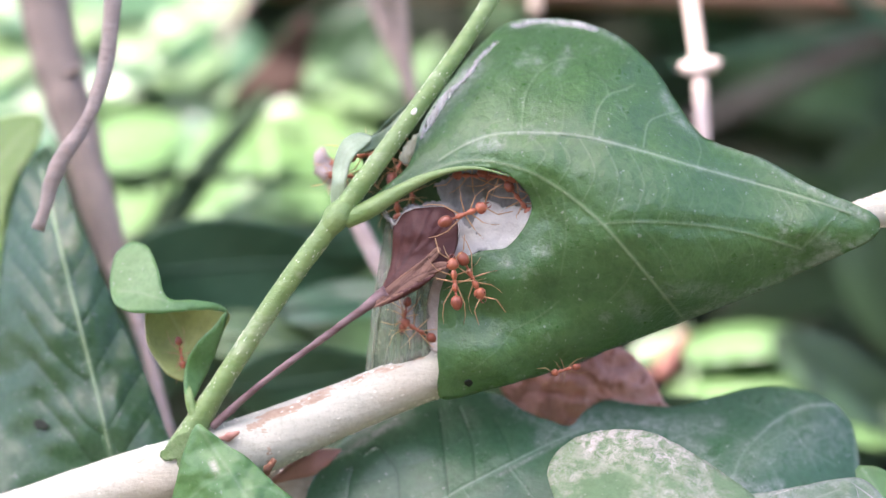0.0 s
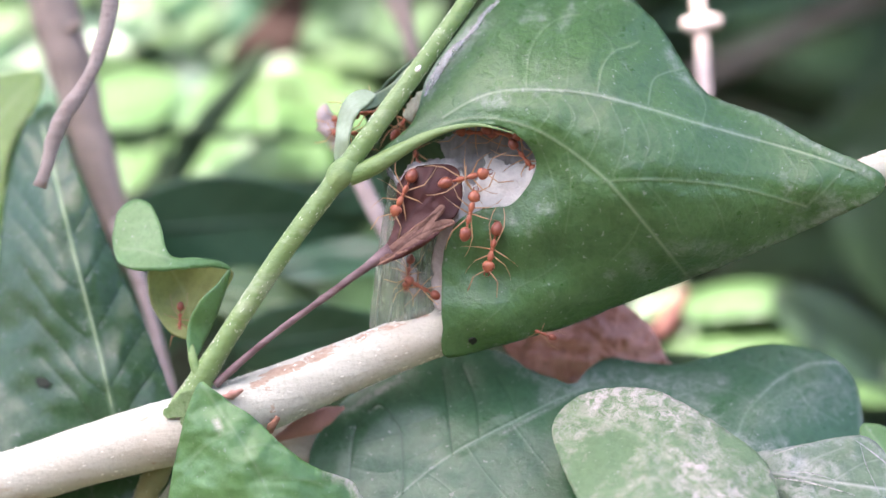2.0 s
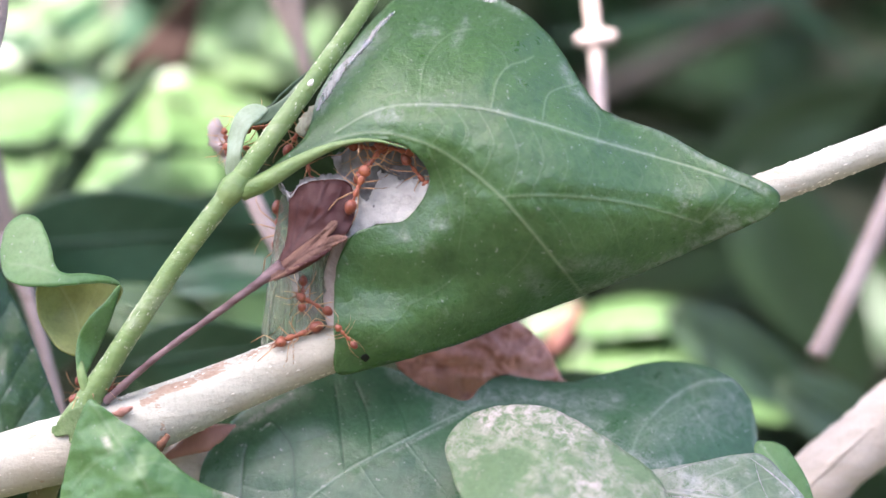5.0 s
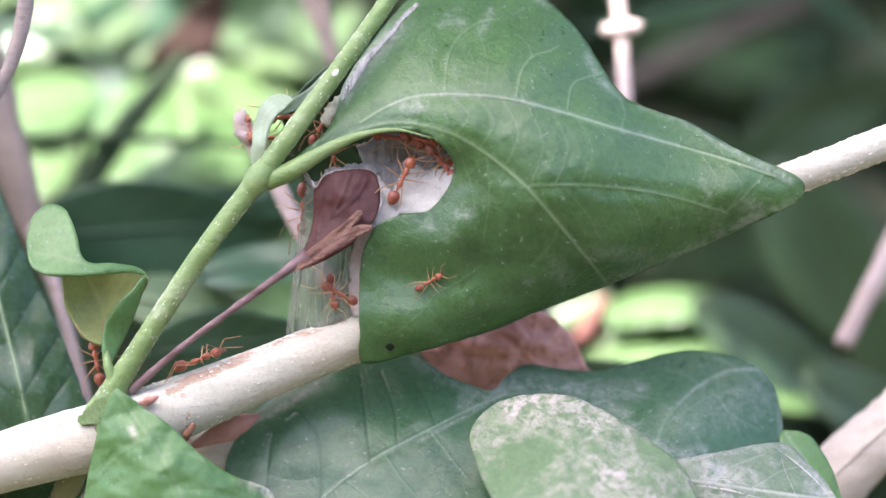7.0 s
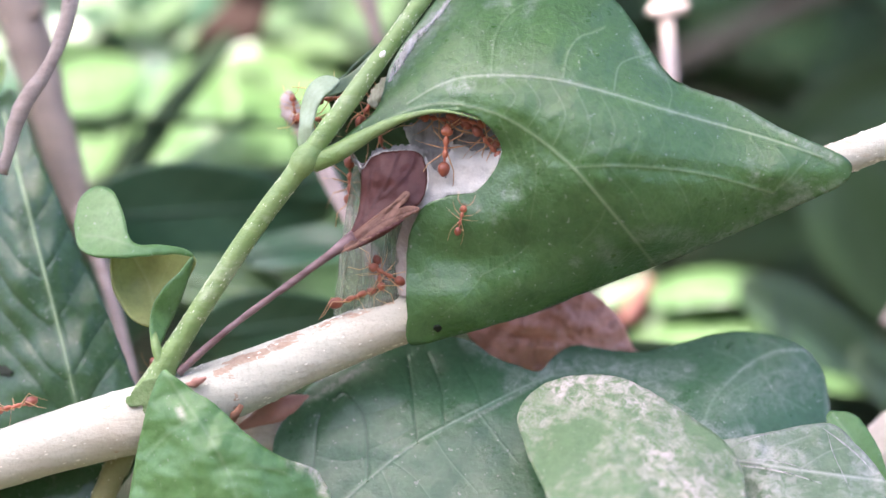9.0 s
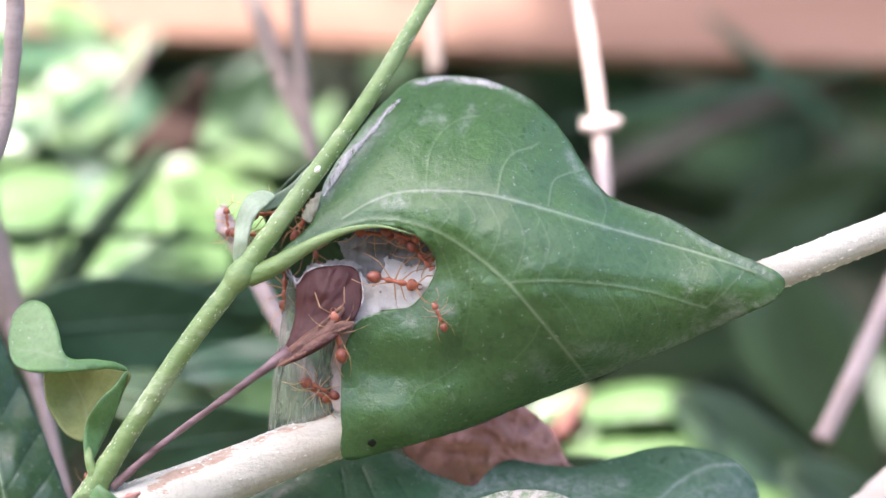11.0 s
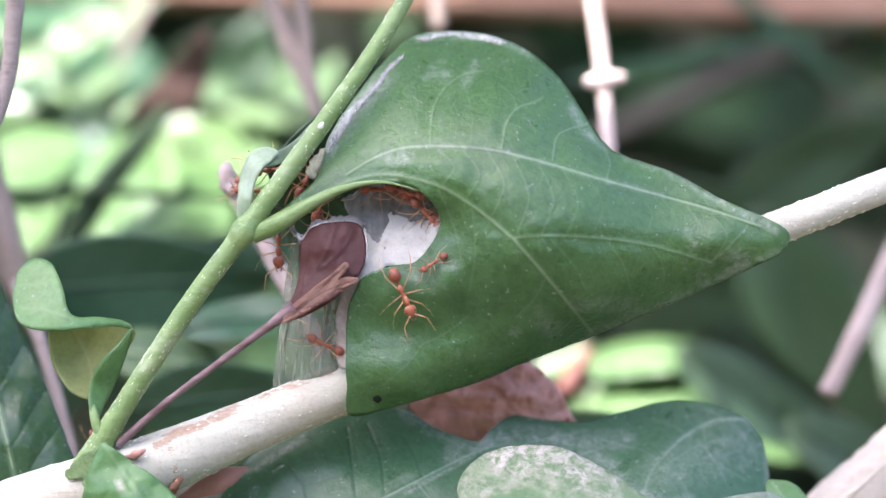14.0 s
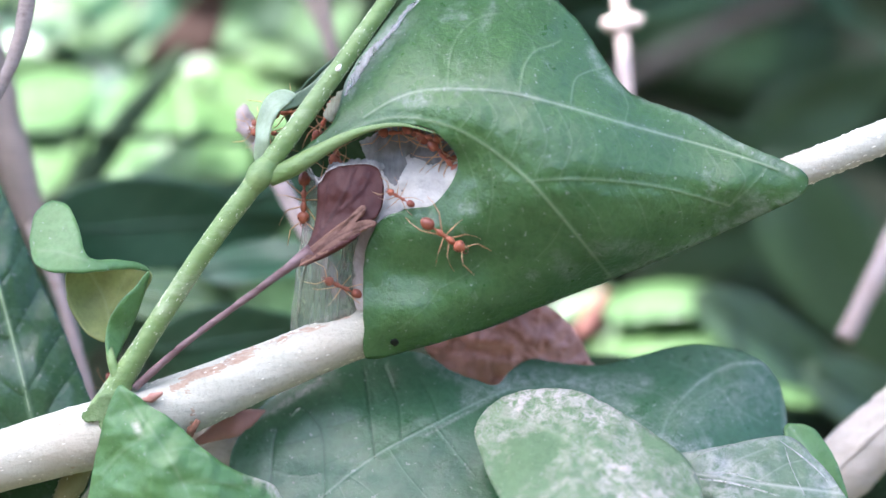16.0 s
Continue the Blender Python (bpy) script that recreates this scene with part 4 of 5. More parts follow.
def make_left_leaf():
    leaf = thing("glossy_leaf", "large glossy dark green leaf behind the branch", "leaf")
    veins = [([(-78, 232), (-40, 380), (-5, 520), (30, 660), (60, 800)], 8, 0.8)]
    jig = random.Random(2)
    for k in range(6):
        y = 300 + k * 90 + jig.uniform(-10, 10)
        x = np.interp(y, [232, 380, 520, 660, 800], [-78, -40, -5, 30, 60])
        veins.append(([(x, y + 40), (x + 26, y + 4 + jig.uniform(-6, 6)), (x + 50, y - 40), (x + 66 + 0.03 * y, y - 90)], 3.5, -0.3))
        y += jig.uniform(-12, 12)
        veins.append(([(x, y + 40), (x - 36, y + 12), (x - 70, y - 30 + jig.uniform(-8, 8)), (x - 105 - 0.03 * y, y - 95)], 3.5, -0.3))
    blade("blade", [(-66, 188), (-42, 230), (-20, 292), (18, 382), (62, 490), (105, 585), (145, 690), (170, 790), (120, 900), (-60, 960), (-180, 900), (-205, 740), (-178, 600), (-158, 480), (-145, 350), (-108, 230)],
          Sheet([(-66, 188, 24), (-20, 292, 20), (62, 490, 14.5), (150, 700, 9.5), (-5, 520, 10.5), (30, 660, 7.5), (-40, 380, 14), (-170, 320, 26), (-260, 480, 22), (-150, 600, 15), (-60, 800, 8), (-260, 900, 8)]), DARK_GREEN, leaf, veins, rib=0.4, step=6.5, thick=0.35, waves=0.9, wave_size=110, relief=0.5)
    blade("insect_hole", [(-88, 684), (-74, 680), (-62, 690), (-70, 698), (-84, 697)], Sheet([(-88, 684, 10.2), (-62, 690, 9.2), (-74, 698, 9.2)]), DARK_BARK, leaf, step=3.5, thick=0.1, waves=0.05, sharp=True, label="small dark insect hole")
    leaf2 = thing("pale_edged_leaf", "bright green leaf at the dry twig", "leaf")
    blade("blade", [(-192, 160), (-140, 138), (-92, 130), (-78, 148), (-88, 190), (-120, 240), (-140, 300), (-142, 400), (-140, 508), (-150, 600), (-185, 700), (-300, 720), (-360, 560), (-350, 350), (-290, 220)],
          Sheet([(-192, 160, 40), (-92, 130, 38), (-78, 148, 34), (-120, 240, 30), (-142, 400, 26), (-150, 600, 22), (-185, 700, 19), (-350, 350, 34), (-360, 560, 26), (-240, 400, 26)]), LIME, leaf2,
          [([(-84, 140), (-150, 210), (-215, 330), (-240, 480), (-235, 690)], 6, 0.6)] + [([(-215 - 4 * k, 300 + 80 * k), (-170, 268 + 80 * k), (-146, 262 + 80 * k)], 4, 0.35) for k in range(5)] + [([(-130, 190), (-108, 185), (-92, 170)], 4, 0.3)], step=8, thick=0.3, waves=0.6)


def make_front_leaves():
    leaf = thing("front_leaf", "mid-green pointed leaf in front of the branch", "leaf")
    blade("blade", [(204, 688), (225, 700), (262, 728), (300, 752), (345, 795), (395, 832), (440, 852), (470, 862), (486, 880), (500, 930), (440, 990), (250, 1010), (120, 1000), (140, 930), (152, 860), (166, 790), (184, 726)],
          Sheet([(204, 688, -7), (300, 752, -9), (470, 862, -7), (166, 790, -6), (150, 900, -6), (250, 800, -11), (330, 900, -13), (250, 1000, -10), (480, 930, -8)]), FRESH_GREEN, leaf,
          [([(206, 692), (240, 740), (290, 815), (330, 900), (350, 990)], 6, 0.4), ([(262, 775), (215, 800), (175, 840)], 5, 0.3), ([(285, 808), (320, 800), (360, 815)], 5, 0.3), ([(310, 860), (380, 860), (430, 875)], 5, 0.3)], step=5.5, thick=0.32, waves=0.8, wave_size=50, relief=0.4, rib=0.16,
          dirt=(([(436, 852), (466, 862), (484, 880), (490, 905)], 15, 1.0), ([(231, 756), (238, 774)], 8, 0.8), ([(250, 700), (262, 728)], 5, 0.4)))

    big = thing("lobed_leaf", "broad dark green leaf bent beneath the nest", "leaf")
    veins = [([(490, 950), (530, 915), (590, 864), (661, 812), (740, 770), (841, 720), (890, 700)], 3.6, 0.8)]
    for path, s in (([(471, 895), (471, 864), (476, 799), (483, 769)], -0.7), ([(566, 885), (566, 819), (559, 769), (526, 729), (506, 742)], -0.7), ([(655, 815), (649, 759), (641, 689), (637, 664)], -0.7), ([(703, 788), (696, 719), (673, 659)], -0.6),
                    ([(561, 767), (600, 757), (645, 738)], -0.25), ([(483, 800), (520, 790), (561, 780)], -0.25), ([(770, 752), (756, 715), (735, 680)], -0.45),
                    ([(567, 830), (610, 812), (650, 790)], -0.2), ([(476, 840), (520, 850), (562, 846)], -0.2), ([(649, 745), (672, 735), (696, 722)], -0.2), ([(610, 850), (650, 880), (680, 920)], 0.3), ([(680, 802), (712, 850), (760, 905)], 0.3), ([(760, 760), (790, 800), (830, 850)], 0.3), ([(590, 864), (610, 910), (620, 960)], 0.25)):
        veins.append((path, 2.4 if s < -0.3 else 2.0, s))
    for k in range(4):
        x = 1130 + k * 58
        y = np.interp(x, [1050, 1130, 1200, 1300, 1340], [860, 790, 712, 652, 650])
        veins.append(([(x, y), (x - 30, y - 18), (x - 62, y - 22 - 4 * k)], 4, 0.2))
        veins.append(([(x + 10, y + 4), (x + 40, y + 36), (x + 62, y + 80)], 4, 0.2))
    veins += [([(1050, 900), (1130, 830), (1162, 780), (1180, 740), (1233, 686), (1287, 657), (1345, 654)], 5, 0.6), ([(1165, 760), (1260, 700), (1330, 690)], 4, 0.25), ([(900, 700), (980, 690), (1060, 672)], 5, 0.3), ([(1270, 660), (1280, 720), (1340, 760)], 4, 0.25)]
    blade("blade", [(398, 832), (410, 790), (440, 744), (500, 688), (570, 655), (640, 632), (700, 630), (745, 636), (790, 664), (835, 682), (872, 690), (898, 664), (935, 645), (985, 652), (1060, 656), (1130, 638), (1200, 622), (1270, 624), (1335, 648), (1372, 692),
                     (1386, 760), (1384, 830), (1370, 900), (1300, 1000), (1000, 1030), (700, 1030), (480, 1000), (408, 900)],
          Sheet([(398, 828, 5), (500, 722, 6), (640, 660, 8), (745, 636, 10), (872, 690, 7), (935, 645, 12), (1060, 656, 12), (1200, 622, 15), (1335, 648, 14), (1386, 760, 11), (740, 782, 0.5), (600, 868, -1), (1200, 712, 7), (1000, 760, 3), (1000, 1000, -9), (600, 1000, -6), (1300, 900, -1), (870, 740, 4), (480, 900, 0)]),
          BROAD_GREEN, big, veins, rib=0.1, step=4.8, thick=0.35, waves=0.5, wave_size=120, relief=0.15,
          dirt=(([(820, 716), (850, 700), (880, 692), (920, 680), (985, 684), (1050, 694), (1130, 690)], 22, 0.55), ([(740, 640), (790, 672), (850, 694)], 14, 0.4), ([(1060, 712), (1100, 730), (1140, 770), (1200, 805), (1240, 800)], 18, 0.6),
                ([(1150, 790), (1166, 750), (1200, 712), (1250, 676), (1300, 656), (1345, 654)], 5, 0.5), ([(1345, 654), (1376, 700), (1384, 770)], 8, 0.4), ([(1290, 690), (1302, 740)], 9, 0.35), ([(1190, 750), (1260, 725), (1330, 700)], 48, 0.3),
                ([(440, 746), (470, 738), (500, 720), (560, 684)], 8, 0.7), ([(740, 782), (850, 722), (890, 700)], 4, 0.6)))
    pale = thing("dusty_leaf", "pale green leaf covered with whitish dust", "leaf")
    blade("blade", [(832, 772), (850, 735), (895, 707), (960, 697), (1022, 705), (1100, 745), (1160, 786), (1198, 815), (1222, 850), (1236, 900), (1225, 980), (1100, 1030), (930, 990), (872, 884), (842, 815)],
          Sheet([(832, 772, -8), (895, 707, -5), (1022, 705, -5), (1198, 815, -9), (1236, 900, -14), (872, 884, -17), (1000, 800, -13), (1100, 1000, -28), (1120, 860, -16)]), DUSTY_GREEN, pale,
          [([(1180, 1010), (1120, 900), (1050, 830), (970, 775), (870, 745)], 6, 0.6), ([(1090, 870), (1100, 800), (1110, 760)], 5, 0.25), ([(1020, 808), (1000, 750), (1000, 715)], 5, 0.25), ([(1060, 840), (980, 870), (910, 890)], 5, 0.25)], step=6.5, thick=0.32, waves=1.0, wave_size=70, relief=0.45, rib=0.16)
    low = thing("veined_leaf", "grey-green dusty leaf with a white midrib", "leaf")
    blade("blade", [(1140, 790), (1195, 812), (1290, 796), (1384, 784), (1430, 820), (1470, 866), (1500, 940), (1400, 1010), (1220, 1010), (1140, 900)],
          Sheet([(1140, 790, 0), (1195, 812, -3), (1384, 784, -1), (1470, 866, -6), (1300, 850, -6), (1400, 1000, -18), (1200, 950, -9)]), VEINED_GREEN, low,
          [([(1180, 846), (1220, 850), (1330, 866), (1420, 878), (1500, 888)], 4, 0.9), ([(1260, 856), (1300, 825), (1350, 805)], 3, 0.25), ([(1330, 866), (1380, 835), (1420, 825)], 3, 0.25), ([(1290, 862), (1310, 910), (1350, 960)], 3, 0.3)], step=6, thick=0.32, waves=0.7, wave_size=60, relief=0.4,
          dirt=(([(1200, 815), (1290, 797), (1384, 786)], 12, 0.6), ([(1384, 786), (1430, 820), (1470, 866)], 14, 0.6), ([(1240, 830), (1330, 835)], 24, 0.5)))
    lowf = Sheet([(1140, 790, 0), (1195, 812, -3), (1384, 784, -1), (1470, 866, -6), (1300, 850, -6), (1400, 1000, -18), (1200, 950, -9)])
    for pts, r in (([(1215, 858), (1260, 862), (1310, 872), (1370, 890)], 0.12), ([(1372, 792), (1405, 816), (1440, 846), (1468, 880)], 0.09), ([(1230, 848), (1290, 850), (1350, 868)], 0.06), ([(1380, 800), (1392, 840), (1420, 900)], 0.05), ([(1204, 830), (1240, 812), (1300, 796)], 0.05)):
        tube("web_thread", [S(x, y, float(lowf([(x, y)])[0]) - 0.8) for x, y in pts], [r * 0.4, r, r, r * 0.4], SILK_THIN, low, 6, rough=0.5, grain=600, step=0.5, label="white silk thread")
    side = thing("small_green_leaf", "small fresh green leaf beside the dusty leaf", "leaf")
    blade("blade", [(1380, 770), (1402, 762), (1428, 768), (1456, 800), (1480, 850), (1494, 910), (1470, 960), (1420, 900), (1390, 840)], Sheet([(1380, 770, 4), (1428, 768, 4), (1480, 850, 2), (1470, 960, 0), (1400, 830, 2)]), FRESH_GREEN, side, [([(1390, 768), (1440, 840), (1470, 940)], 4, 0.5)], step=7, thick=0.3)


def make_dead_leaves():
    red = thing("red_dead_leaf", "crumpled red-brown dead leaf under the nest", "dead leaf")
    blade("blade", [(748, 616), (800, 600), (850, 590), (900, 575), (945, 552), (962, 552), (985, 568), (1012, 595), (1030, 630), (1036, 655), (1010, 672), (930, 690), (840, 700), (790, 680), (764, 650)],
          Sheet([(748, 616, 14), (850, 590, 13), (950, 552, 15), (1012, 595, 17), (1036, 655, 18), (930, 690, 16), (840, 700, 15), (880, 640, 11.5), (970, 620, 13)]), DEAD_RED, red, [([(1030, 650), (940, 625), (800, 625)], 5, 0.4), ([(940, 625), (950, 570)], 3, 0.4), ([(880, 624), (860, 680)], 3, 0.4)], step=5, thick=0.3, waves=1.3, wave_size=26, relief=0.4, seed=4.0)
    tube("stalk", [S(1028, 650, 17.2), S(1040, 660, 18), S(1056, 672, 20)], [0.5, 0.6, 0.6], DEAD_RED, red, 10, step=0.5)
    roll = thing("rolled_dead_leaf", "rolled reddish dead leaf under the branch", "dead leaf")
    tube("roll", [S(340, 790, 4), S(385, 769, 4), S(425, 750, 4), S(462, 734, 5)], [0.4, 1.5, 1.5, 0.2], DEAD_RED, roll, 14, rough=0.35, grain=350, step=0.5, flat=0.6)
    stub = thing("bark_stub", "greyish-brown woody stub under the branch", "twig")
    tube("stub", [S(290, 764, 11), S(365, 800, 11), S(440, 846, 12)], [3.6, 4.4, 3.8], BARK_STRIPE, stub, 18, rough=0.2, grain=350, step=0.6)


make_curled_leaf()
make_left_leaf()
make_front_leaves()
make_dead_leaves()


# ---- twigs ----
def twig(name, label, pts, radii, mat, rough=0.12, **more):
    ob = thing(name, label, "twig")
    tube("stick", [S(*p) for p in pts], radii, mat, ob, 14, rough=rough, grain=180, step=1.5, **more)
    return ob


stem = twig("upright_stem", "blurred grey-brown upright stem behind the leaves", [(-100, -240, 60), (-72, -66, 58), (-40, 80, 55), (0, 215, 52), (46, 370, 48), (70, 440, 46), (84, 490, 46)], [4.6, 4.2, 3.9, 3.4, 2.6, 1.9, 1.1], BARK_GREY)
tube("thin_shoot", [S(52, 392, 47), S(80, 460, 42), S(108, 545, 38), S(140, 660, 34), S(168, 760, 32), S(190, 860, 32)], [1.5, 1.15, 1.0, 0.9, 0.8, 0.8], BARK_PINK, stem, 12, rough=0.15, grain=180, step=1.5, label="thin pinkish shoot of the stem")
tube("side_bud", [S(-34, 60, 52.5), S(-14, 52, 51), S(-2, 40, 51)], [0.9, 0.8, 0.3], BARK_GREY, stem, 10, rough=0.3, step=0.6)
twig("dry_twig", "thin curved grey dry twig with a broken end", [(60, -240, 8), (52, -66, 7), (36, 60, 6), (8, 140, 5), (-36, 208, 4), (-62, 262, 4), (-70, 300, 4), (-82, 340, 4)], [1.1, 1.1, 1.15, 1.05, 1.3, 1.0, 1.05, 0.95], BARK_DULL, 0.45)
lit = twig("sunlit_twig", "pale dry twig with a knot, bright in the sun", [(1045, -330, 76), (1068, -170, 72), (1085, -60, 69), (1099, 52, 66), (1105, 150, 62), (1112, 260, 58)], [1.15, 1.2, 1.15, 1.1, 1.05, 1.0], BARK_DRY)
tube("knot", [S(1066, 50, 65), S(1080, 54, 65), S(1100, 52, 65), S(1119, 47, 65), S(1135, 49, 65)], [0.8, 1.2, 1.75, 1.2, 0.9], BARK_DRY, lit, 12, rough=0.2, step=0.8, label="swollen knot with two bud stubs")
twig("forked_twig", "blurred pinkish-grey twig behind the shoot", [(556, -300, 70), (560, -140, 68), (570, -20, 66), (580, 70, 62), (592, 120, 60)], [1.25, 1.2, 1.2, 1.2, 1.0], BARK_GREY)
twig("forked_twig", "blurred pinkish-grey twig behind the shoot", [(470, -210, 78), (510, -100, 74), (545, -10, 70), (580, 70, 64)], [1.6, 1.7, 1.7, 1.2], BARK_GREY)
twig("lower_twig", "pinkish-grey twig that slants behind the shoot", [(440, 240, 36), (480, 310, 34), (520, 385, 32), (556, 455, 30), (600, 540, 28)], [1.3, 1.3, 1.3, 1.3, 1.2], BARK_PINK)
twig("short_stub", "blurred grey twig stub hanging by the rail", [(800, -300, 90), (802, -180, 88), (808, -40, 84)], [1.4, 1.3, 1.2], BARK_GREY)
twig("cut_twig", "pinkish dry twig with a cut end", [(1695, 180, 62), (1605, 375, 60), (1545, 505, 58), (1490, 612, 56)], [1.75, 1.7, 1.65, 1.55], BARK_PINK)
thick = twig("thick_branch", "thick pale striped branch beside the dusty leaf", [(1380, 960, 22), (1440, 885, 22), (1540, 790, 22), (1640, 705, 23), (1800, 570, 26)], [4.6, 4.7, 4.8, 4.8, 4.8], BARK_STRIPE)
tube("bark_ridge", [S(1450, 868, 17.6), S(1530, 790, 17.4), S(1620, 712, 18.4)], [0.2, 0.45, 0.3], BARK_STRIPE, thick, 8, rough=0.6, grain=500, step=0.5)
twig("red_stalk", "blurred reddish stalk among sunlit leaves", [(1018, 606, 96), (1036, 588, 97), (1058, 550, 98), (1070, 530, 99)], [1.2, 1.7, 1.3, 1.0], STALK_RED)


# two dark tubes stand in for the shadow stripes on these leaves
twig("shadow_stripe", "shadow stripe across the sunny leaves, shaped as a dark tube", [(60, 480, 100), (150, 330, 102), (215, 235, 104), (285, 150, 108), (330, 100, 114)], [2.4, 2.5, 2.4, 2.0, 1.2], SHADOW_GREEN)
twig("shadow_stripe", "thin shadow stripe across the sunny leaves, shaped as a dark tube", [(-60, 240, 100), (120, 244, 100), (300, 249, 100), (450, 260, 102)], [0.9, 0.9, 0.8, 0.6], SHADOW_GREEN)
twig("bent_twig", "short pinkish dry twig among sunlit leaves", [(240, 12, 150), (254, -12, 151), (280, -56, 152), (300, -104, 154)], [0.8, 1.1, 1.0, 0.8], BARK_GREY)
far_stem = twig("grey_stem", "blurred stem in the dark corner, its shade put into the colour", [(1040, 178, 205), (1122, 140, 204), (1280, 64, 202), (1440, -10, 200), (1640, -100, 198)], [2.0, 2.4, 2.6, 2.6, 2.4], GREY_SHADE)
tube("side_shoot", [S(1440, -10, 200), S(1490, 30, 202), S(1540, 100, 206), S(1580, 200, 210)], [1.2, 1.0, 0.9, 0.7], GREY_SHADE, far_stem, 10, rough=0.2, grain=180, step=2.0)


# ---- shrub leaves behind ----
def shrub_leaf(u, v, d, length, width, angle, facing=45, mat=None, droop=0.1, fold=0.2, turn=0):
    """A leaf centred on the sheet's (u, v), d millimetres deeper; length and width in sheet steps, angle of its long axis,
    facing: how far it faces upward."""
    k = (1 + d / 1000 / REACH) * UNIT
    e, a = radians(facing), radians(angle)
    x = Vector((math.cos(a), 0.25 * math.sin(radians(turn)), math.sin(a)))
    z = Vector((math.sin(radians(turn)) * 0.5, -math.cos(e), math.sin(e)))
    f = frame_of(x, z)
    L = length * k
    vs, fs, vein = leaf_shape(L, width * k / max(0.35, math.cos(e) * abs(math.cos(a)) + abs(math.sin(a))), fold, droop)
    vs[:, 0] -= L / 2
    ob = tagged(new("shrub_leaf"), "glossy green shrub leaf out in the dappled sun" if mat is SHRUB_GREEN else "shrub leaf darkened in colour for shade, behind lighter leaves", "leaf", "leaves of the shrub behind")
    ob.location = S(u, v, d)
    ob.rotation_euler = f.to_euler()
    mesh_object("blade", vs, fs, mat or SHRUB_GREEN, ob, attr=vein)
    mid = [tuple(vs[i * 17 + 8] + np.array((0, 0, 0.0001))) for i in range(0, 23, 2)]
    tube("midrib", mid, [0.6, 0.45, 0.2], RIB_GREEN if mat is SHRUB_GREEN else mat, ob, 6, rough=0, step=9)
    return ob


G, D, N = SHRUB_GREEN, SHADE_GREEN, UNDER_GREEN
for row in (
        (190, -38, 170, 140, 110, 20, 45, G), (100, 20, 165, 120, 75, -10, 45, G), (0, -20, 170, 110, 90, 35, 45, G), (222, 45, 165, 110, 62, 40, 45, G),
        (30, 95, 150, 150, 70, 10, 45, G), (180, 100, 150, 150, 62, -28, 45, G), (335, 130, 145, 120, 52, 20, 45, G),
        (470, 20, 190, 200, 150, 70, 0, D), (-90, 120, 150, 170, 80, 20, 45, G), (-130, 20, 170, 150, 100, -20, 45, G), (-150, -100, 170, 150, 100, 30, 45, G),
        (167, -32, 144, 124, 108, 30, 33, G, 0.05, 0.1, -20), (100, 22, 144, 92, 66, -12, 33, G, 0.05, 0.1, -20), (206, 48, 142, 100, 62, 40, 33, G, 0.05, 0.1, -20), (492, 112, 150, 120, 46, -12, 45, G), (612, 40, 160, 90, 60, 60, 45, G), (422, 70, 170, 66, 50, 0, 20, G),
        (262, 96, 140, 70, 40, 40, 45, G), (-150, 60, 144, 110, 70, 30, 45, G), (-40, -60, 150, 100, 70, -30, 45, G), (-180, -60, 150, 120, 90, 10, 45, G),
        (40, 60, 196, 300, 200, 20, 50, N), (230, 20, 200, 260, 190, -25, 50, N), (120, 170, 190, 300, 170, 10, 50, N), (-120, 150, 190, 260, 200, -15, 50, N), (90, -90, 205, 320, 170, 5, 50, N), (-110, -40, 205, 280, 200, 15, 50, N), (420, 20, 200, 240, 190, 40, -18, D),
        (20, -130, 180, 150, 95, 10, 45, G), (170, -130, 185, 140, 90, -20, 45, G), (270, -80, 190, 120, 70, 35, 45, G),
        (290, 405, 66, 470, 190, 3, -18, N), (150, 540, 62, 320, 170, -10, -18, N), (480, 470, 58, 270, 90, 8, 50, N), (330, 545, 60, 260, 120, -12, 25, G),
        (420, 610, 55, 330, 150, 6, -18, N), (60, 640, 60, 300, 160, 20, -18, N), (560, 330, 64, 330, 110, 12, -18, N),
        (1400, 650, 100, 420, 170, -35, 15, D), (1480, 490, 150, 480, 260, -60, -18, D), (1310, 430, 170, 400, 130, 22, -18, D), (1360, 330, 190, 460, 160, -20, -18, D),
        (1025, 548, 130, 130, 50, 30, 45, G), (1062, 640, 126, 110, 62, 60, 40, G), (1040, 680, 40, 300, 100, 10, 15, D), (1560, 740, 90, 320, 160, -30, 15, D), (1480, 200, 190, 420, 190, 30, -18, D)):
    shrub_leaf(*row)


def broad_leaf(outline, form, veins):
    """A broad leaf out in the sun, on the plan sheet."""
    ob = thing("shrub_leaf", "broad glossy green leaf in the dappled sun", "leaf", "leaves of the shrub behind")
    blade("blade", outline, Sheet(form), SHRUB_GREEN, ob, veins, step=12, thick=0.35, waves=2.5, wave_size=120, relief=0.5, rib=0.7)


broad_leaf([(160, 240), (196, 172), (245, 143), (300, 148), (370, 178), (432, 222), (446, 290), (436, 318), (330, 326), (240, 323), (165, 322), (150, 280)],
           [(160, 240, 124), (245, 143, 134), (432, 222, 122), (436, 318, 108), (165, 322, 110), (332, 230, 117)], [([(326, 158), (333, 240), (334, 324)], 6, 0.6)])
broad_leaf([(0, 200), (20, 150), (70, 128), (130, 130), (172, 148), (166, 190), (120, 230), (40, 234)], [(0, 200, 130), (70, 128, 142), (172, 148, 138), (120, 230, 124), (40, 234, 124)], [([(6, 190), (80, 180), (165, 152)], 6, 0.4)])
broad_leaf([(0, 262), (60, 243), (120, 246), (140, 262), (120, 310), (90, 345), (40, 348), (0, 325)], [(0, 262, 126), (60, 243, 130), (140, 262, 124), (90, 345, 114), (0, 325, 118)], [([(10, 330), (70, 290), (134, 262)], 6, 0.4)])
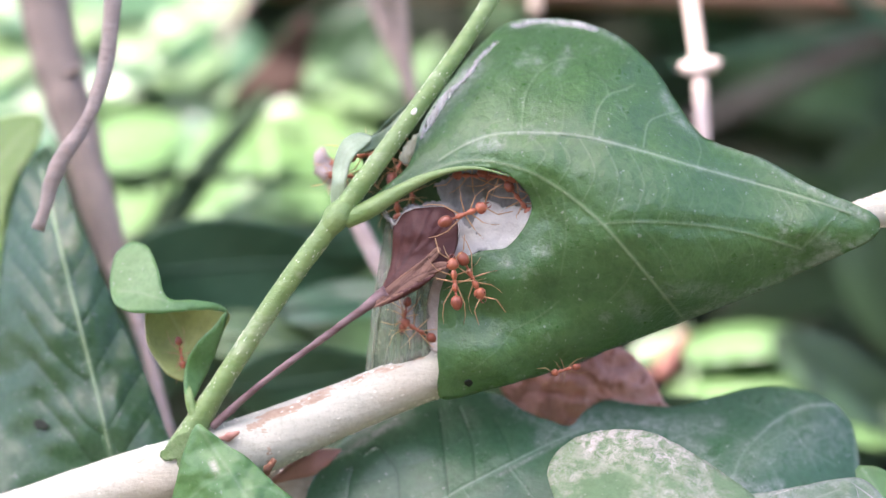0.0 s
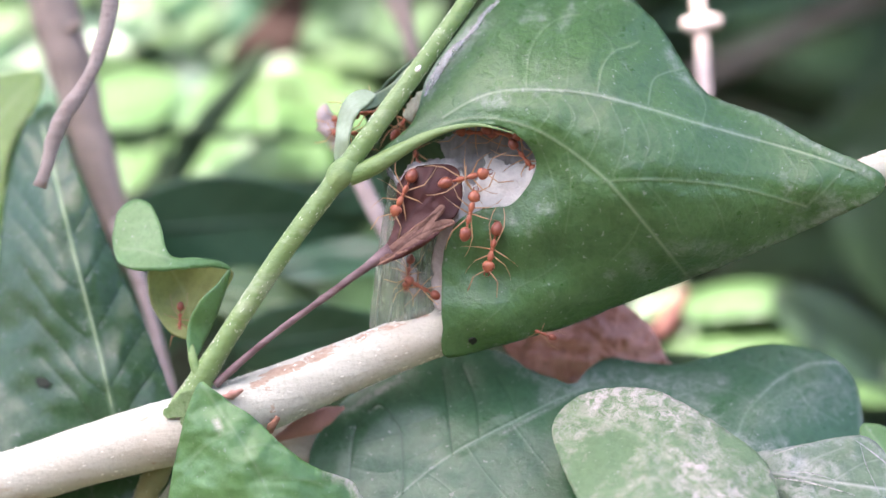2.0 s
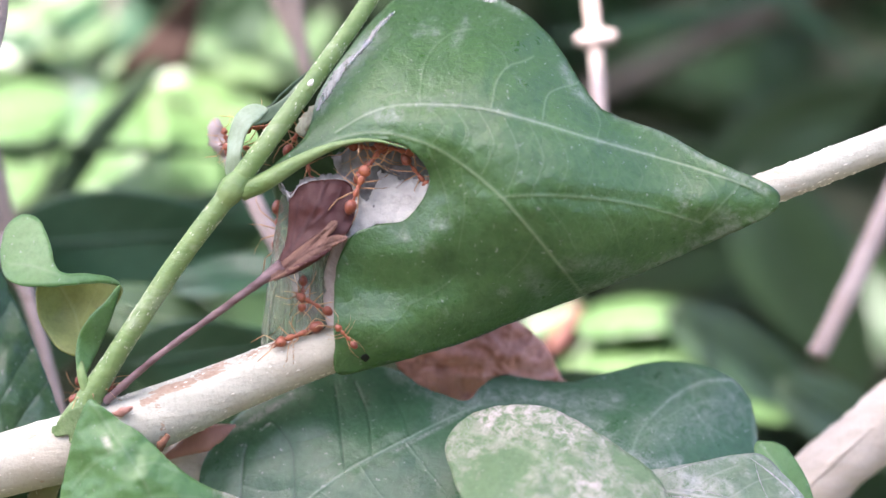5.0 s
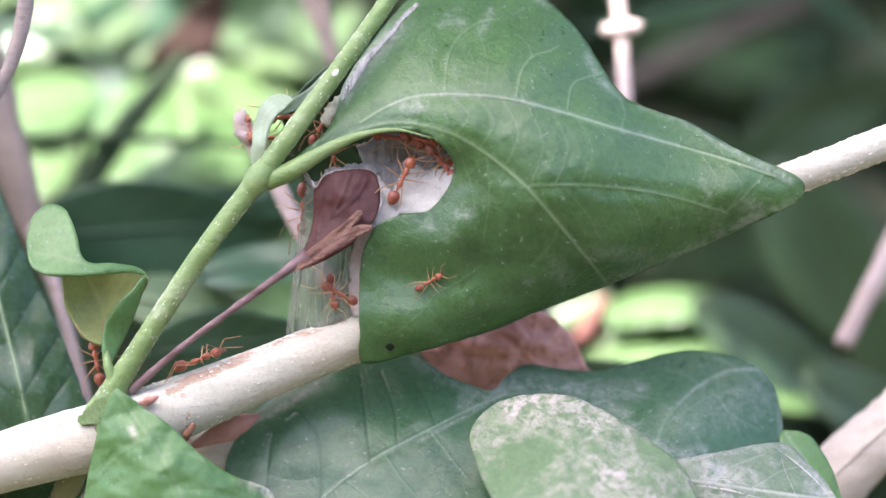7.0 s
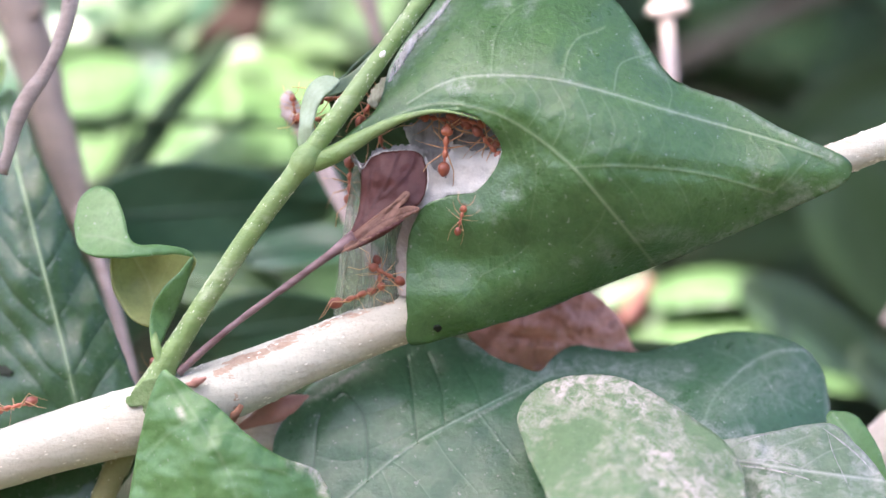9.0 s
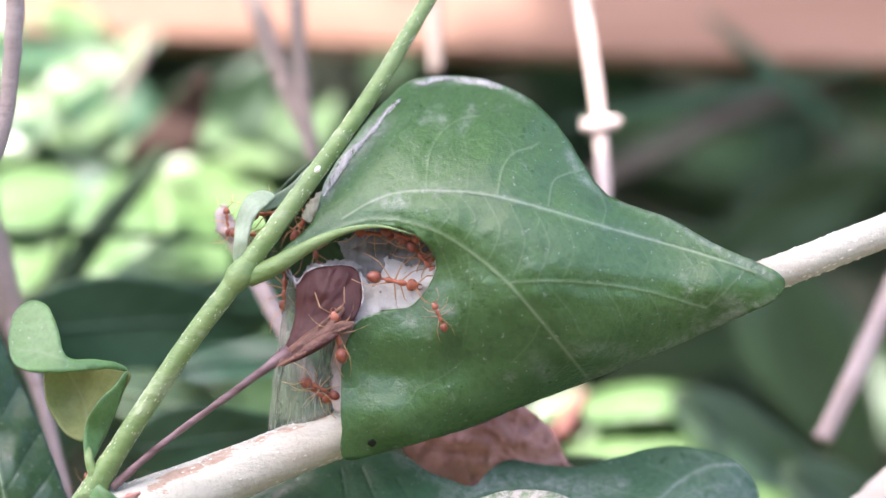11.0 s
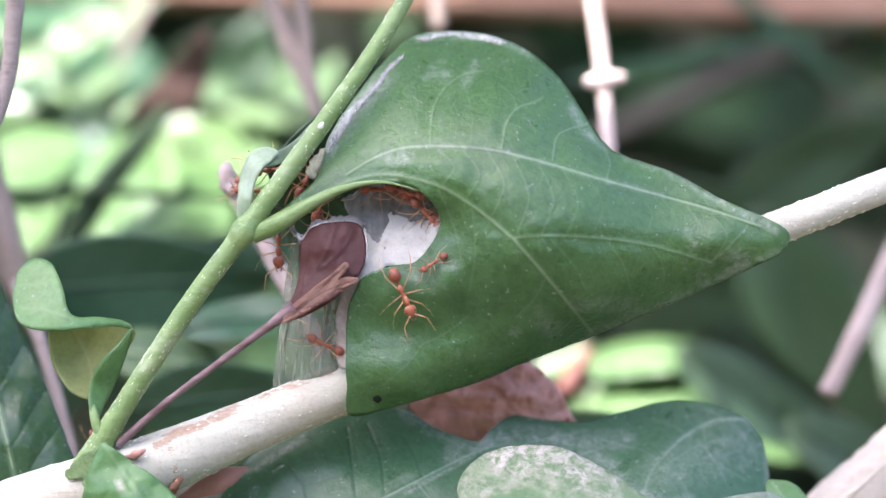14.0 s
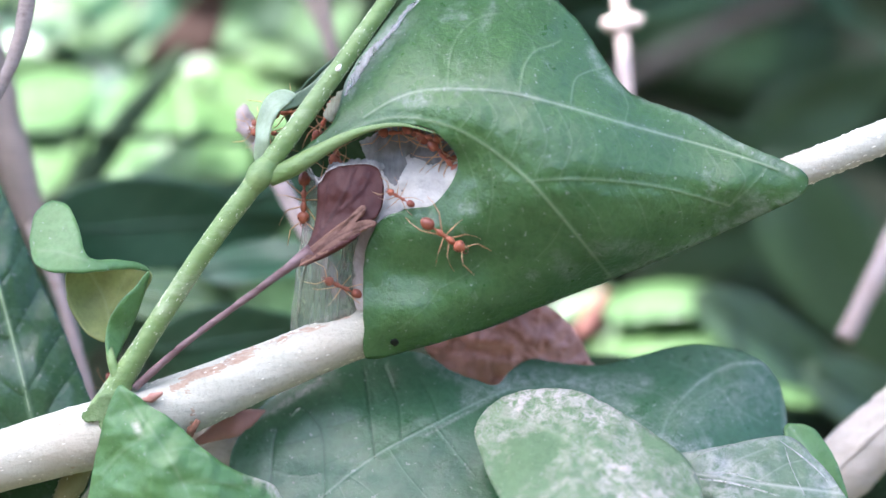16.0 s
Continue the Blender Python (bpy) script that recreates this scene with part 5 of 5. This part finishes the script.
broad_leaf([(300, 170), (340, 135), (400, 117), (460, 130), (520, 180), (535, 230), (470, 242), (400, 225), (340, 192)], [(300, 170, 146), (400, 117, 156), (520, 180, 146), (470, 242, 138), (340, 192, 142)], [([(310, 168), (420, 175), (530, 225)], 6, 0.4)])
broad_leaf([(1068, 556), (1090, 530), (1140, 514), (1210, 510), (1280, 520), (1350, 548), (1420, 590), (1350, 580), (1270, 566), (1190, 570), (1120, 580), (1080, 580)],
           [(1068, 556, 112), (1140, 514, 122), (1280, 520, 120), (1420, 590, 108), (1190, 570, 106), (1080, 580, 108)], [([(1072, 560), (1200, 540), (1400, 584)], 6, 0.4)])
broad_leaf([(1086, 640), (1096, 594), (1160, 576), (1240, 573), (1320, 588), (1410, 640), (1490, 710), (1420, 730), (1280, 700), (1150, 680)],
           [(1090, 640, 104), (1160, 586, 112), (1320, 596, 110), (1490, 710, 100), (1280, 700, 94), (1150, 680, 96)], [([(1096, 636), (1260, 630), (1480, 706)], 6, 0.4)])
brown = thing("dead_leaf", "dull dark brown dead leaf hanging among green leaves", "dead leaf")
blade("blade", [(404, -40), (400, 30), (384, 86), (350, 112), (300, 126), (258, 112), (270, 86), (304, 52), (350, 4), (380, -30)], Sheet([(404, -40, 120), (384, 86, 124), (300, 126, 126), (258, 112, 126), (350, 4, 122)]), DEAD_BROWN, brown,
      [([(266, 112), (330, 70), (398, -30)], 5, 0.4)], step=10, thick=0.35, waves=1.5, wave_size=60)
# narrow grass-like blades in the dark corner
for u, v, d, L, W, a in ((1330, -5, 150, 620, 26, 11), (1450, -10, 170, 420, 40, -40)):
    shrub_leaf(u, v, d, L, W, a, -5, N, 0.03, 0.1)


def leaf_heap(name, label, places, size, mat, seed):
    """Many leaves in one mesh, for foliage that nobody could count."""
    rnd = random.Random(seed)
    allv, allf, alla, n = [], [], [], 0
    for c in places:
        L = size * rnd.uniform(0.7, 1.3)
        vs, fs, ve = leaf_shape(L, L * rnd.uniform(0.42, 0.55), rnd.uniform(0.1, 0.4), rnd.uniform(0, 0.25), nx=6, ny=2)
        f = frame_of((rnd.uniform(-1, 1), rnd.uniform(-1, 1), rnd.uniform(-0.6, 0.4)), (rnd.uniform(-0.5, 0.5), rnd.uniform(-0.9, 0.3), rnd.uniform(0.4, 1)))
        m = np.array(f)
        allv.append(vs @ m.T + np.array(c))
        allf += [tuple(i + n for i in q) for q in fs]
        alla.append(ve)
        n += len(vs)
    ob = mesh_object(name, np.concatenate(allv), allf, mat, attr=np.concatenate(alla))
    return tagged(ob, label, "foliage", kind="stuff")


rnd = random.Random(3)
leaf_heap("far_foliage", "dense foliage of the shrub behind, darkened in colour for shade", [(rnd.uniform(-0.5, 0.5), rnd.uniform(0.86, 1.35), rnd.uniform(0.15, 1.3)) for _ in range(3600)], 0.075, SHADE_GREEN, 5)
# added below the view to keep bounced ground light off the nest
leaf_heap("bounce_block_foliage", "unseen foliage added below to cut light bounced off the soil", [(rnd.uniform(-0.45, 0.45), rnd.uniform(0.32, 0.9), rnd.uniform(0.08, 0.40)) for _ in range(900)], 0.07, SHADE_GREEN, 15)
leaf_heap("sunny_foliage", "sunlit foliage of the shrub behind", [(rnd.uniform(-0.22, -0.02), rnd.uniform(0.68, 0.82), rnd.uniform(0.64, 0.78)) for _ in range(60)], 0.026, SHRUB_GREEN, 6)


# foliage added high overhead, out of view, to keep the nest in the shade
def overhead(x, y):
    """A place in the added foliage whose shadow falls on (x, y) at the nest's height."""
    h = 0.62 + rnd.uniform(-0.04, 0.04)
    return (x + h * SUN_WAY.x / SUN_WAY.z, y + h * SUN_WAY.y / SUN_WAY.z, EYE.z + h)


shade_leaves = [overhead(rnd.uniform(-0.13, 0.13), rnd.uniform(0.33, 0.50)) for _ in range(1150)]
shade_leaves += [overhead(rnd.uniform(-0.12, -0.005), rnd.uniform(0.48, 0.535)) for _ in range(260)]
shade_leaves += [overhead(rnd.uniform(0.052, 0.2), rnd.uniform(0.48, 0.82)) for _ in range(560)]
shade_leaves += [overhead(rnd.uniform(0.045, 0.2), rnd.uniform(0.61, 0.82)) for _ in range(300)]
shade_leaves += [overhead(rnd.uniform(-0.15, -0.03), rnd.uniform(0.40, 0.475)) for _ in range(300)]
# a gap left here lets sun through to the bright leaf beside the glossy one
shade_leaves = [c for c in shade_leaves if not (-0.115 < c[0] - (c[2] - EYE.z) * SUN_WAY.x / SUN_WAY.z < -0.066 and 0.45 < c[1] - (c[2] - EYE.z) * SUN_WAY.y / SUN_WAY.z < 0.53)]
leaf_heap("shade_foliage", "unseen foliage added overhead to shade the nest", shade_leaves, 0.032, SHADE_GREEN, 7)
# more leaves added out of view, to cast shade on the far corner
leaf_heap("corner_shade_foliage", "unseen foliage added overhead to darken the far corner", [overhead(rnd.uniform(0.05, 0.5), rnd.uniform(0.63, 1.45)) for _ in range(560)], 0.07, SHADE_GREEN, 13)
# backdrop added behind the gaps; its dark colour stands for the shade there
tagged(mesh_object("backdrop_wall", [(-6, 2.2, 0), (6, 2.2, 0), (6, 2.2, 2.5), (-6, 2.2, 2.5), (-6, 2.4, 0), (6, 2.4, 0), (6, 2.4, 2.5), (-6, 2.4, 2.5)],
                   [(0, 1, 2, 3), (7, 6, 5, 4), (3, 2, 6, 7), (1, 0, 4, 5), (0, 3, 7, 4), (2, 1, 5, 6)], WALL, shade=False), "plain wall added to close the foliage gaps, coloured dark for shade", "wall", kind="structure")
# heap added behind the camera, so that sky light comes from higher up
leaf_heap("sky_block_foliage", "unseen foliage added behind the camera to block low sky light", [(rnd.uniform(-2.2, 2.2), rnd.uniform(-1.7, -1.2), rnd.uniform(0.0, 1.55)) for _ in range(1500)], 0.17, SHADE_GREEN, 11)


# ---- ants ----
def ball(verts, faces, centre, size, segs=12, rings=8, taper=0.0):
    n = len(verts)
    for i in range(rings + 1):
        a = math.pi * i / rings
        for k in range(segs):
            b = 2 * math.pi * k / segs
            x = -math.cos(a)
            w = math.sin(a) * (1 + taper * x)
            verts.append((centre[0] + size[0] * x, centre[1] + size[1] * w * math.cos(b), centre[2] + size[2] * w * math.sin(b)))
    for i in range(rings):
        for k in range(segs):
            k2 = (k + 1) % segs
            faces.append((n + i * segs + k, n + i * segs + k2, n + (i + 1) * segs + k2, n + (i + 1) * segs + k))


def sticks(pts, radii, segs=6):
    verts, faces = [], []
    for i, p in enumerate(pts):
        a, b = Vector(pts[max(i - 1, 0)]), Vector(pts[min(i + 1, len(pts) - 1)])
        t = (b - a).normalized()
        x = t.orthogonal().normalized()
        y = t.cross(x)
        for k in range(segs):
            g = 2 * math.pi * k / segs
            verts.append(tuple(Vector(p) + (x * math.cos(g) + y * math.sin(g)) * radii[i]))
    for i in range(len(pts) - 1):
        for k in range(segs):
            k2 = (k + 1) % segs
            faces.append((i * segs + k, i * segs + k2, (i + 1) * segs + k2, (i + 1) * segs + k))
    faces += [tuple(range(segs - 1, -1, -1)), tuple((len(pts) - 1) * segs + k for k in range(segs))]
    return verts, faces


MM = 0.00115
LEG_ROOTS = ((1.55, 0.28), (0.75, 0.3), (0.05, 0.28))
LEG_TURNS = (52, 95, 142)


def make_ant():
    ant = thing("weaver_ant", "orange weaver ant with long thin legs", "ant", "weaver ants")
    v, f = [], []
    ball(v, f, (3.05 * MM, 0, 0.1 * MM), (0.80 * MM, 0.80 * MM, 0.58 * MM), taper=-0.25)
    head = mesh_object("head", v, f, ANT_ORANGE, ant)
    for s in (-1, 1):
        v, f = [], []
        ball(v, f, (3.1 * MM, s * 0.6 * MM, 0.32 * MM), (0.17 * MM, 0.1 * MM, 0.15 * MM), 8, 6)
        mesh_object("eye", v, f, ANT_EYE, head, "black eye")
        v, f = sticks([(3.6 * MM, s * 0.3 * MM, 0), (4.1 * MM, s * 0.32 * MM, -0.1 * MM), (4.35 * MM, s * 0.05 * MM, -0.12 * MM)], [0.12 * MM, 0.1 * MM, 0.04 * MM])
        mesh_object("jaw", v, f, ANT_GASTER, head)
        v, f = sticks([(3.55 * MM, s * 0.25 * MM, 0.3 * MM), (4.4 * MM, s * 1.3 * MM, 0.8 * MM), (4.7 * MM, s * 1.6 * MM, 0.8 * MM), (6.6 * MM, s * 1.9 * MM, 0.2 * MM)], [0.08 * MM, 0.08 * MM, 0.08 * MM, 0.05 * MM])
        mesh_object("antenna", v, f, ANT_LEG, head)
    v, f = [], []
    ball(v, f, (1.65 * MM, 0, 0.15 * MM), (0.72 * MM, 0.42 * MM, 0.42 * MM))
    ball(v, f, (0.75 * MM, 0, 0.05 * MM), (0.72 * MM, 0.27 * MM, 0.27 * MM))
    ball(v, f, (0.0 * MM, 0, 0.1 * MM), (0.65 * MM, 0.38 * MM, 0.36 * MM))
    mesh_object("thorax", v, f, ANT_ORANGE, ant)
    v, f = [], []
    ball(v, f, (-0.85 * MM, 0, 0.0), (0.4 * MM, 0.17 * MM, 0.22 * MM), 8, 6)
    mesh_object("waist", v, f, ANT_ORANGE, ant)
    v, f = [], []
    ball(v, f, (-2.0 * MM, 0, 0.2 * MM), (0.98 * MM, 0.78 * MM, 0.74 * MM), 16, 12, taper=0.15)
    for k in range(3):
        ball(v, f, ((-1.65 - 0.38 * k) * MM, 0, 0.2 * MM), (0.14 * MM, (0.795 - 0.06 * k) * MM, (0.755 - 0.06 * k) * MM), 16, 5)
    mesh_object("gaster", v, f, ANT_GASTER, ant, "russet banded abdomen")
    for s in (-1, 1):
        for (x, y), a in zip(LEG_ROOTS, LEG_TURNS):
            k = 1.4 if a > 120 else 1.1
            b = 0.5 if a < 70 else -0.55 if a > 120 else 0.12      # the foot bends forward or back from the knee
            pts = [(0, 0, 0), (0.3 * MM, 0, -0.05 * MM), (1.7 * k * MM, 0, 0.95 * MM), (2.75 * k * MM, -s * b * 1.1 * MM, -0.4 * MM), (3.35 * k * MM, -s * b * 2.2 * MM, -0.95 * MM)]
            v, f = sticks(pts, [0.12 * MM, 0.10 * MM, 0.07 * MM, 0.055 * MM, 0.035 * MM])
            leg = mesh_object("leg", v, f, ANT_LEG, ant)
            leg.location, leg.rotation_euler = (x * MM, s * y * MM, -0.1 * MM), (0, 0, radians(s * a))
    return ant


def ant_pose(u, v, d, heading, rise=0.0):
    """On the sheet at (u, v), its feet d millimetres behind it; heading anticlockwise from the right; rise: how far its back faces up."""
    h, e = radians(heading), radians(rise)
    f = frame_of((math.cos(h), 0, math.sin(h)), (0, -math.cos(e), math.sin(e)))
    return Matrix.Translation(S(u, v, d)) @ f.to_4x4()


# each ant's way: seconds, place, depth (None: on the nest leaf), heading, rise
LARGE_WALKER = [(0, 693.4, 417.5, None, -64.1, 0), (0.5, 689.4, 418.3, None, -90, 0), (1, 698.8, 419.8, None, -65.4, 0), (1.5, 721.1, 421.9, None, -85.5, 0), (2, 727.9, 441.8, None, -102.7, 0), (2.5, 730.1, 479, None, -71.9, 0), (3, 760.9, 498.9, None, -45, 0), (3.5, 737.4, 501.4, None, -96.4, 0), (4, 706.9, 500.6, None, -132.2, 0), (4.5, 650, 530, -6.5, -150, 10), (5, 580, 572, -2.5, -158, 50), (5.6, 470, 598, -1, -158, 75), (6, 410, 608, -1, -80, 75), (6.15, 405, 609, -1, -40, 75), (6.3, 400, 610, -1, 0, 75)]
LARGE_WALKER += [(6.5, 390, 622, -1, 22, 70), (7, 345, 641, -1, 22, 70), (7.5, 298, 656, -1, 22, 70), (8, 232, 676, -1, 22, 70), (8.5, 338, 643, -1, 22, 70), (9, 537, 563, -1, 20, 70), (9.5, 593, 560, -4, 40, 60), (10, 640, 507, -6, 80, 0), (10.2, 634, 482, -6, 103, 0), (11.2, 630, 420, -6, 100, 0), (12.3, 600, 330, 1, 110, 0)]
SMALL_WALKER = [(0, 868.2, 589.9, -2, -164.5, 0), (0.5, 832.9, 603.1, -2, -162.8, 0), (1, 818, 612.7, -2, -155.8, 0), (1.5, 812.2, 609.4, -2, -161.6, 0), (2, 818, 602.5, None, -201.5, 0), (2.5, 797.4, 597.7, None, -188, 0), (3, 758.5, 601.5, None, -169.3, 0), (3.5, 706.6, 603.1, None, -180, 0), (4, 670.3, 602.1, None, -163.9, 0), (4.8, 655, 590, None, -210, 0), (5.5, 690, 550, None, -270, 0), (6.5, 724.8, 513, None, -309.8, 0), (7, 755.2, 501.8, None, -329.2, 0), (7.5, 749.7, 481.2, None, -276.8, 0), (8, 733.9, 456.1, None, -234, 0)]
SMALL_WALKER += [(8.5, 712.3, 438, None, -223.4, 0), (9, 730.7, 427.5, None, -284, 0), (9.5, 754.3, 428.7, None, -338, 0), (10, 788.7, 426.2, None, -338.2, 0), (10.2, 800.2, 415, None, -332.5, 0), (10.8, 810, 400, None, -270, 0), (11.5, 815, 380, None, -200, 0), (12.5, 814.2, 371.1, None, -156.5, 0), (13, 812.2, 360.2, None, -151.2, 0), (13.5, 807.5, 353.3, None, -168.7, 0), (14, 795.8, 371.4, None, -147.3, 0), (14.5, 785.4, 380.8, None, -158.2, 0), (15, 753.2, 383.8, None, -189.5, 0), (15.5, 722.1, 369.3, -7, -206.1, 0), (16, 706.2, 361.7, -6, -210, 0)]
SILK_WALKER = [(0, 675.3, 316.4, -6.5, 21, 0), (0.5, 671.3, 317.8, -6.5, 18.2, 0), (1, 663.3, 327.4, -6.5, 14.9, 0), (1.5, 664.7, 324.3, -6.5, 15.5, 0), (2, 668.8, 326.7, -6.5, 14, 0), (2.5, 646, 332.8, -6.3, -13.7, 0), (3, 627.4, 334.5, -6.3, -13.5, 0), (3.5, 628.5, 323.7, -6.2, 26.9, 0), (4, 640.6, 314.7, -5.5, 45, 0), (5.2, 680, 325, -5.5, 70, 0), (6.5, 702.3, 330.5, -4, 67.6, 0), (7, 708.1, 325.5, -4, 64.1, 0), (7.5, 707.5, 316, -4, 61, 0), (8, 710.5, 314.8, -4, 62.4, 0), (8.5, 704.7, 310.8, -4, 78.2, 0)]
SILK_WALKER += [(9, 704.6, 305.8, -4, 85.1, 0), (9.5, 706.1, 312.5, -4, 72.2, 0), (10, 708.3, 321.7, -4, 59, 0), (10.2, 710.5, 322.6, -4, 29.5, 0), (10.9, 720, 325, -5, -10, 0), (12.5, 733.1, 366.8, -7, -53.6, 0), (13, 735.4, 386.6, -7.6, -53.0, 0), (13.5, 732.8, 406.7, None, -49, 0), (14, 733.7, 420.4, None, -66.4, 0), (14.5, 738.5, 419, None, -66.3, 0), (15, 757.3, 424.7, None, -40, 0), (15.5, 758.1, 412.1, None, -49.5, 0), (16, 772, 421.4, None, -35.6, 0)]
CLIMBER = [(0, 667.4, 443.8, -7.5, 96, 0), (0.5, 653, 421.6, -7.5, 81, 0), (1, 664.5, 410.4, -7.5, 71.1, 0), (1.5, 690.5, 405.8, -7.5, 71.1, 0), (2, 683.9, 397.9, -7.5, 76.6, 0), (2.5, 699.9, 383.4, -7, 99.1, 0), (3, 704.8, 350.0, -5.5, 91.4, 0), (3.5, 693.3, 325.4, -5.5, 115.2, 0), (4, 685.3, 320.4, -5, 138.8, 0), (4.6, 680, 290, -4, 90, 0), (5.3, 720, 270, -3, 30, 0), (6.3, 762, 268, -3, -35, 0), (16, 764, 270, -3, -38, 0)]
STEM_ANT = [(0, -260, 790, -1, 16, 75), (3.3, -210, 790, -1, 16, 75), (3.7, -90, 765, -1, 16, 75), (4, -16, 743, -1, 16, 75), (4.2, 14, 736, -1, 16, 75), (4.8, 150, 700, -1, 18, 75), (5.3, 270, 655, -1, 20, 75), (5.6, 300, 642, -1, 20, 75), (5.7, 301, 641, -1, 65, 75), (5.8, 302, 640, -1, 110, 75), (5.9, 301, 640, -1, 155, 75), (6, 300, 640, -1, 200, 75), (6.3, 262, 656, -1, 202, 75), (6.5, 240, 668, -1, 200, 75), (6.75, 206, 658, 0.5, 150, 57.5)]
STEM_ANT += [(7, 172, 648, 2, 100, 40), (7.5, 170, 650, 2, 110, 40), (7.75, 164.5, 663.5, 1.5, 155, 50), (8, 159, 677, 1, 200, 60), (8.5, 125, 708, -1, 198, 75), (9, -53, 752, -1, 195, 75), (9.6, -200, 795, 0, 195, 75)]
SHOOT_ANT = [(0, 560, 280, 3, -80, 0), (0.5, 552, 300, 1, -85, 0), (1, 547, 322, -3, -90, 0), (1.5, 567, 335, -4.5, -95, 0), (2, 571, 345, -4.5, -115, 0), (2.5, 545, 352, -2, -100, 0), (3, 538, 372, 3, -95, 0), (3.5, 536, 380, 5, -90, 0), (11, 536, 330, 4, -90, 0), (12.5, 530, 316, 2, -90, 0), (13, 528, 310, 1, -90, 0), (14, 518, 330, 1, -90, 0), (14.5, 515, 344, 0, -88, 0), (15, 518, 352, 0, -100, 0), (15.5, 519, 336, 0, -95, 0)]
SHOOT_ANT += [(16, 532, 352, 0, -92, 0)]
CUP_ANT = [(0, 174, 556, 1.5, -80, 0), (1.5, 167, 562, 1.5, -100, 0), (2.5, 170, 580, 1, -85, 0), (3.5, 172, 606, 0, -90, 0), (4.2, 184, 640, 3, -80, 0), (6, 190, 690, 8, -80, 0)]
VEIL_ANT = [(0, 578, 488, -2.4, -100, 0), (4.2, 577, 490, -2.4, -98, 0), (6.3, 588, 512, -2.4, -82, 0), (10.2, 586, 512, -2.4, -80, 0), (11.25, 587, 525, -2.4, -12.5, 0), (12.3, 588, 538, -2.4, 55, 0), (12.6, 590, 536, -2.4, 58, 0), (13, 602, 500, 1, 90, 0), (14, 605, 460, 3, 95, 0)]
VEIL_ANT_B = [(0, 606, 524, -2.8, 150, 20), (16, 605, 520, -2.8, 155, 20)]
STUB_ANT = [(0, 480, 244, 3, 178, 0), (16, 479, 244, 3, 176, 0)]
STUB_ANT_B = [(0, 452, 244, 6, 100, 0), (6.3, 444, 236, 6, 100, 0), (12.3, 434, 226, 3, 95, 0), (13, 434, 226, 3, 95, 0), (13.5, 454, 248, 6, 110, 0)]
RIM_ANT = [(0, 706, 244, -1.4, 178, 0), (8, 703, 245, -1.4, 172, 0), (16, 708, 244, -1.4, 180, 0)]
RIM_ANT_B = [(0, 738, 244, -4, -12, 0), (16, 736, 246, -4, -20, 0)]
RIM_ANT_C = [(0, 778, 282, -4, -52, 0), (16, 776, 284, -4, -46, 0)]
INNER_ANT = [(0, 520, 206, 2, 185, 0), (16, 520, 207, 2, 182, 0)]
INNER_ANT_B = [(0, 566, 228, 6, 60, 0), (16, 567, 227, 6, 64, 0)]
INNER_ANT_C = [(0, 590, 282, 4, 100, 0), (16, 592, 281, 4, 104, 0)]
ANTS = [(LARGE_WALKER, 0.95), (SMALL_WALKER, 0.56), (SILK_WALKER, 0.95), (CLIMBER, 0.95), (STEM_ANT, 0.85), (SHOOT_ANT, 0.95), (CUP_ANT, 0.6), (VEIL_ANT, 0.66), (VEIL_ANT_B, 0.75), (STUB_ANT, 0.75), (STUB_ANT_B, 0.55), (RIM_ANT, 0.8), (RIM_ANT_B, 0.75), (RIM_ANT_C, 0.8), (INNER_ANT, 0.9), (INNER_ANT_B, 0.85), (INNER_ANT_C, 0.85)]


def leg_rows(leg, side, base, phase, rows, step):
    """Legs swing while their ant walks and rest while it stands."""
    out, t = [], 0.0
    px = [r[1] for r in rows]
    py = [r[2] for r in rows]
    tt = [r[0] for r in rows]
    place = leg.location.copy()
    k = 0
    while t <= 16.001:
        pace = math.hypot(np.interp(t + 0.2, tt, px) - np.interp(t - 0.2, tt, px), np.interp(t + 0.2, tt, py) - np.interp(t - 0.2, tt, py))
        swing = min(20.0, 3 + pace * 0.5) * (1 if (k + phase) % 2 else -1)
        out.append((round(t, 2), Matrix.Translation(place) @ pose(0, 0, 0, 0, 0, side * base + swing)))
        t += step
        k += 1
    return out


def motions():
    proto = make_ant()
    rnd = random.Random(21)
    ants = [proto] + [copy_thing(proto, Matrix()) for _ in ANTS[1:]]
    for k, (ob, (rows, size)) in enumerate(zip(ants, ANTS)):
        if rows[-1][0] < 16:
            rows = rows + [(16.0, *rows[-1][1:])]
        ob.scale = (size, size, size)
        keys = []
        for t, u, v, d, h, e in rows:
            if d is None:
                d = float(NEST_FORM([(u, v)])[0]) - 0.3
            keys.append((t, ant_pose(u, v, d - 1.05 * size, h, e)))
        walk(ob, keys)
        legs = [c for c in ob.children if c.name.startswith("leg")]
        for i, leg in enumerate(legs):
            side = 1 if leg.location.y > 0 else -1
            base = LEG_TURNS[min(range(3), key=lambda j: abs(LEG_ROOTS[j][0] * MM - leg.location.x))] + rnd.uniform(-16, 16)
            if k < 4:
                walk(leg, leg_rows(leg, side, base, i, rows, 0.25))
            else:
                leg.rotation_euler = (radians(rnd.uniform(-12, 12)), radians(rnd.uniform(-8, 8)), radians(side * base))


motions()
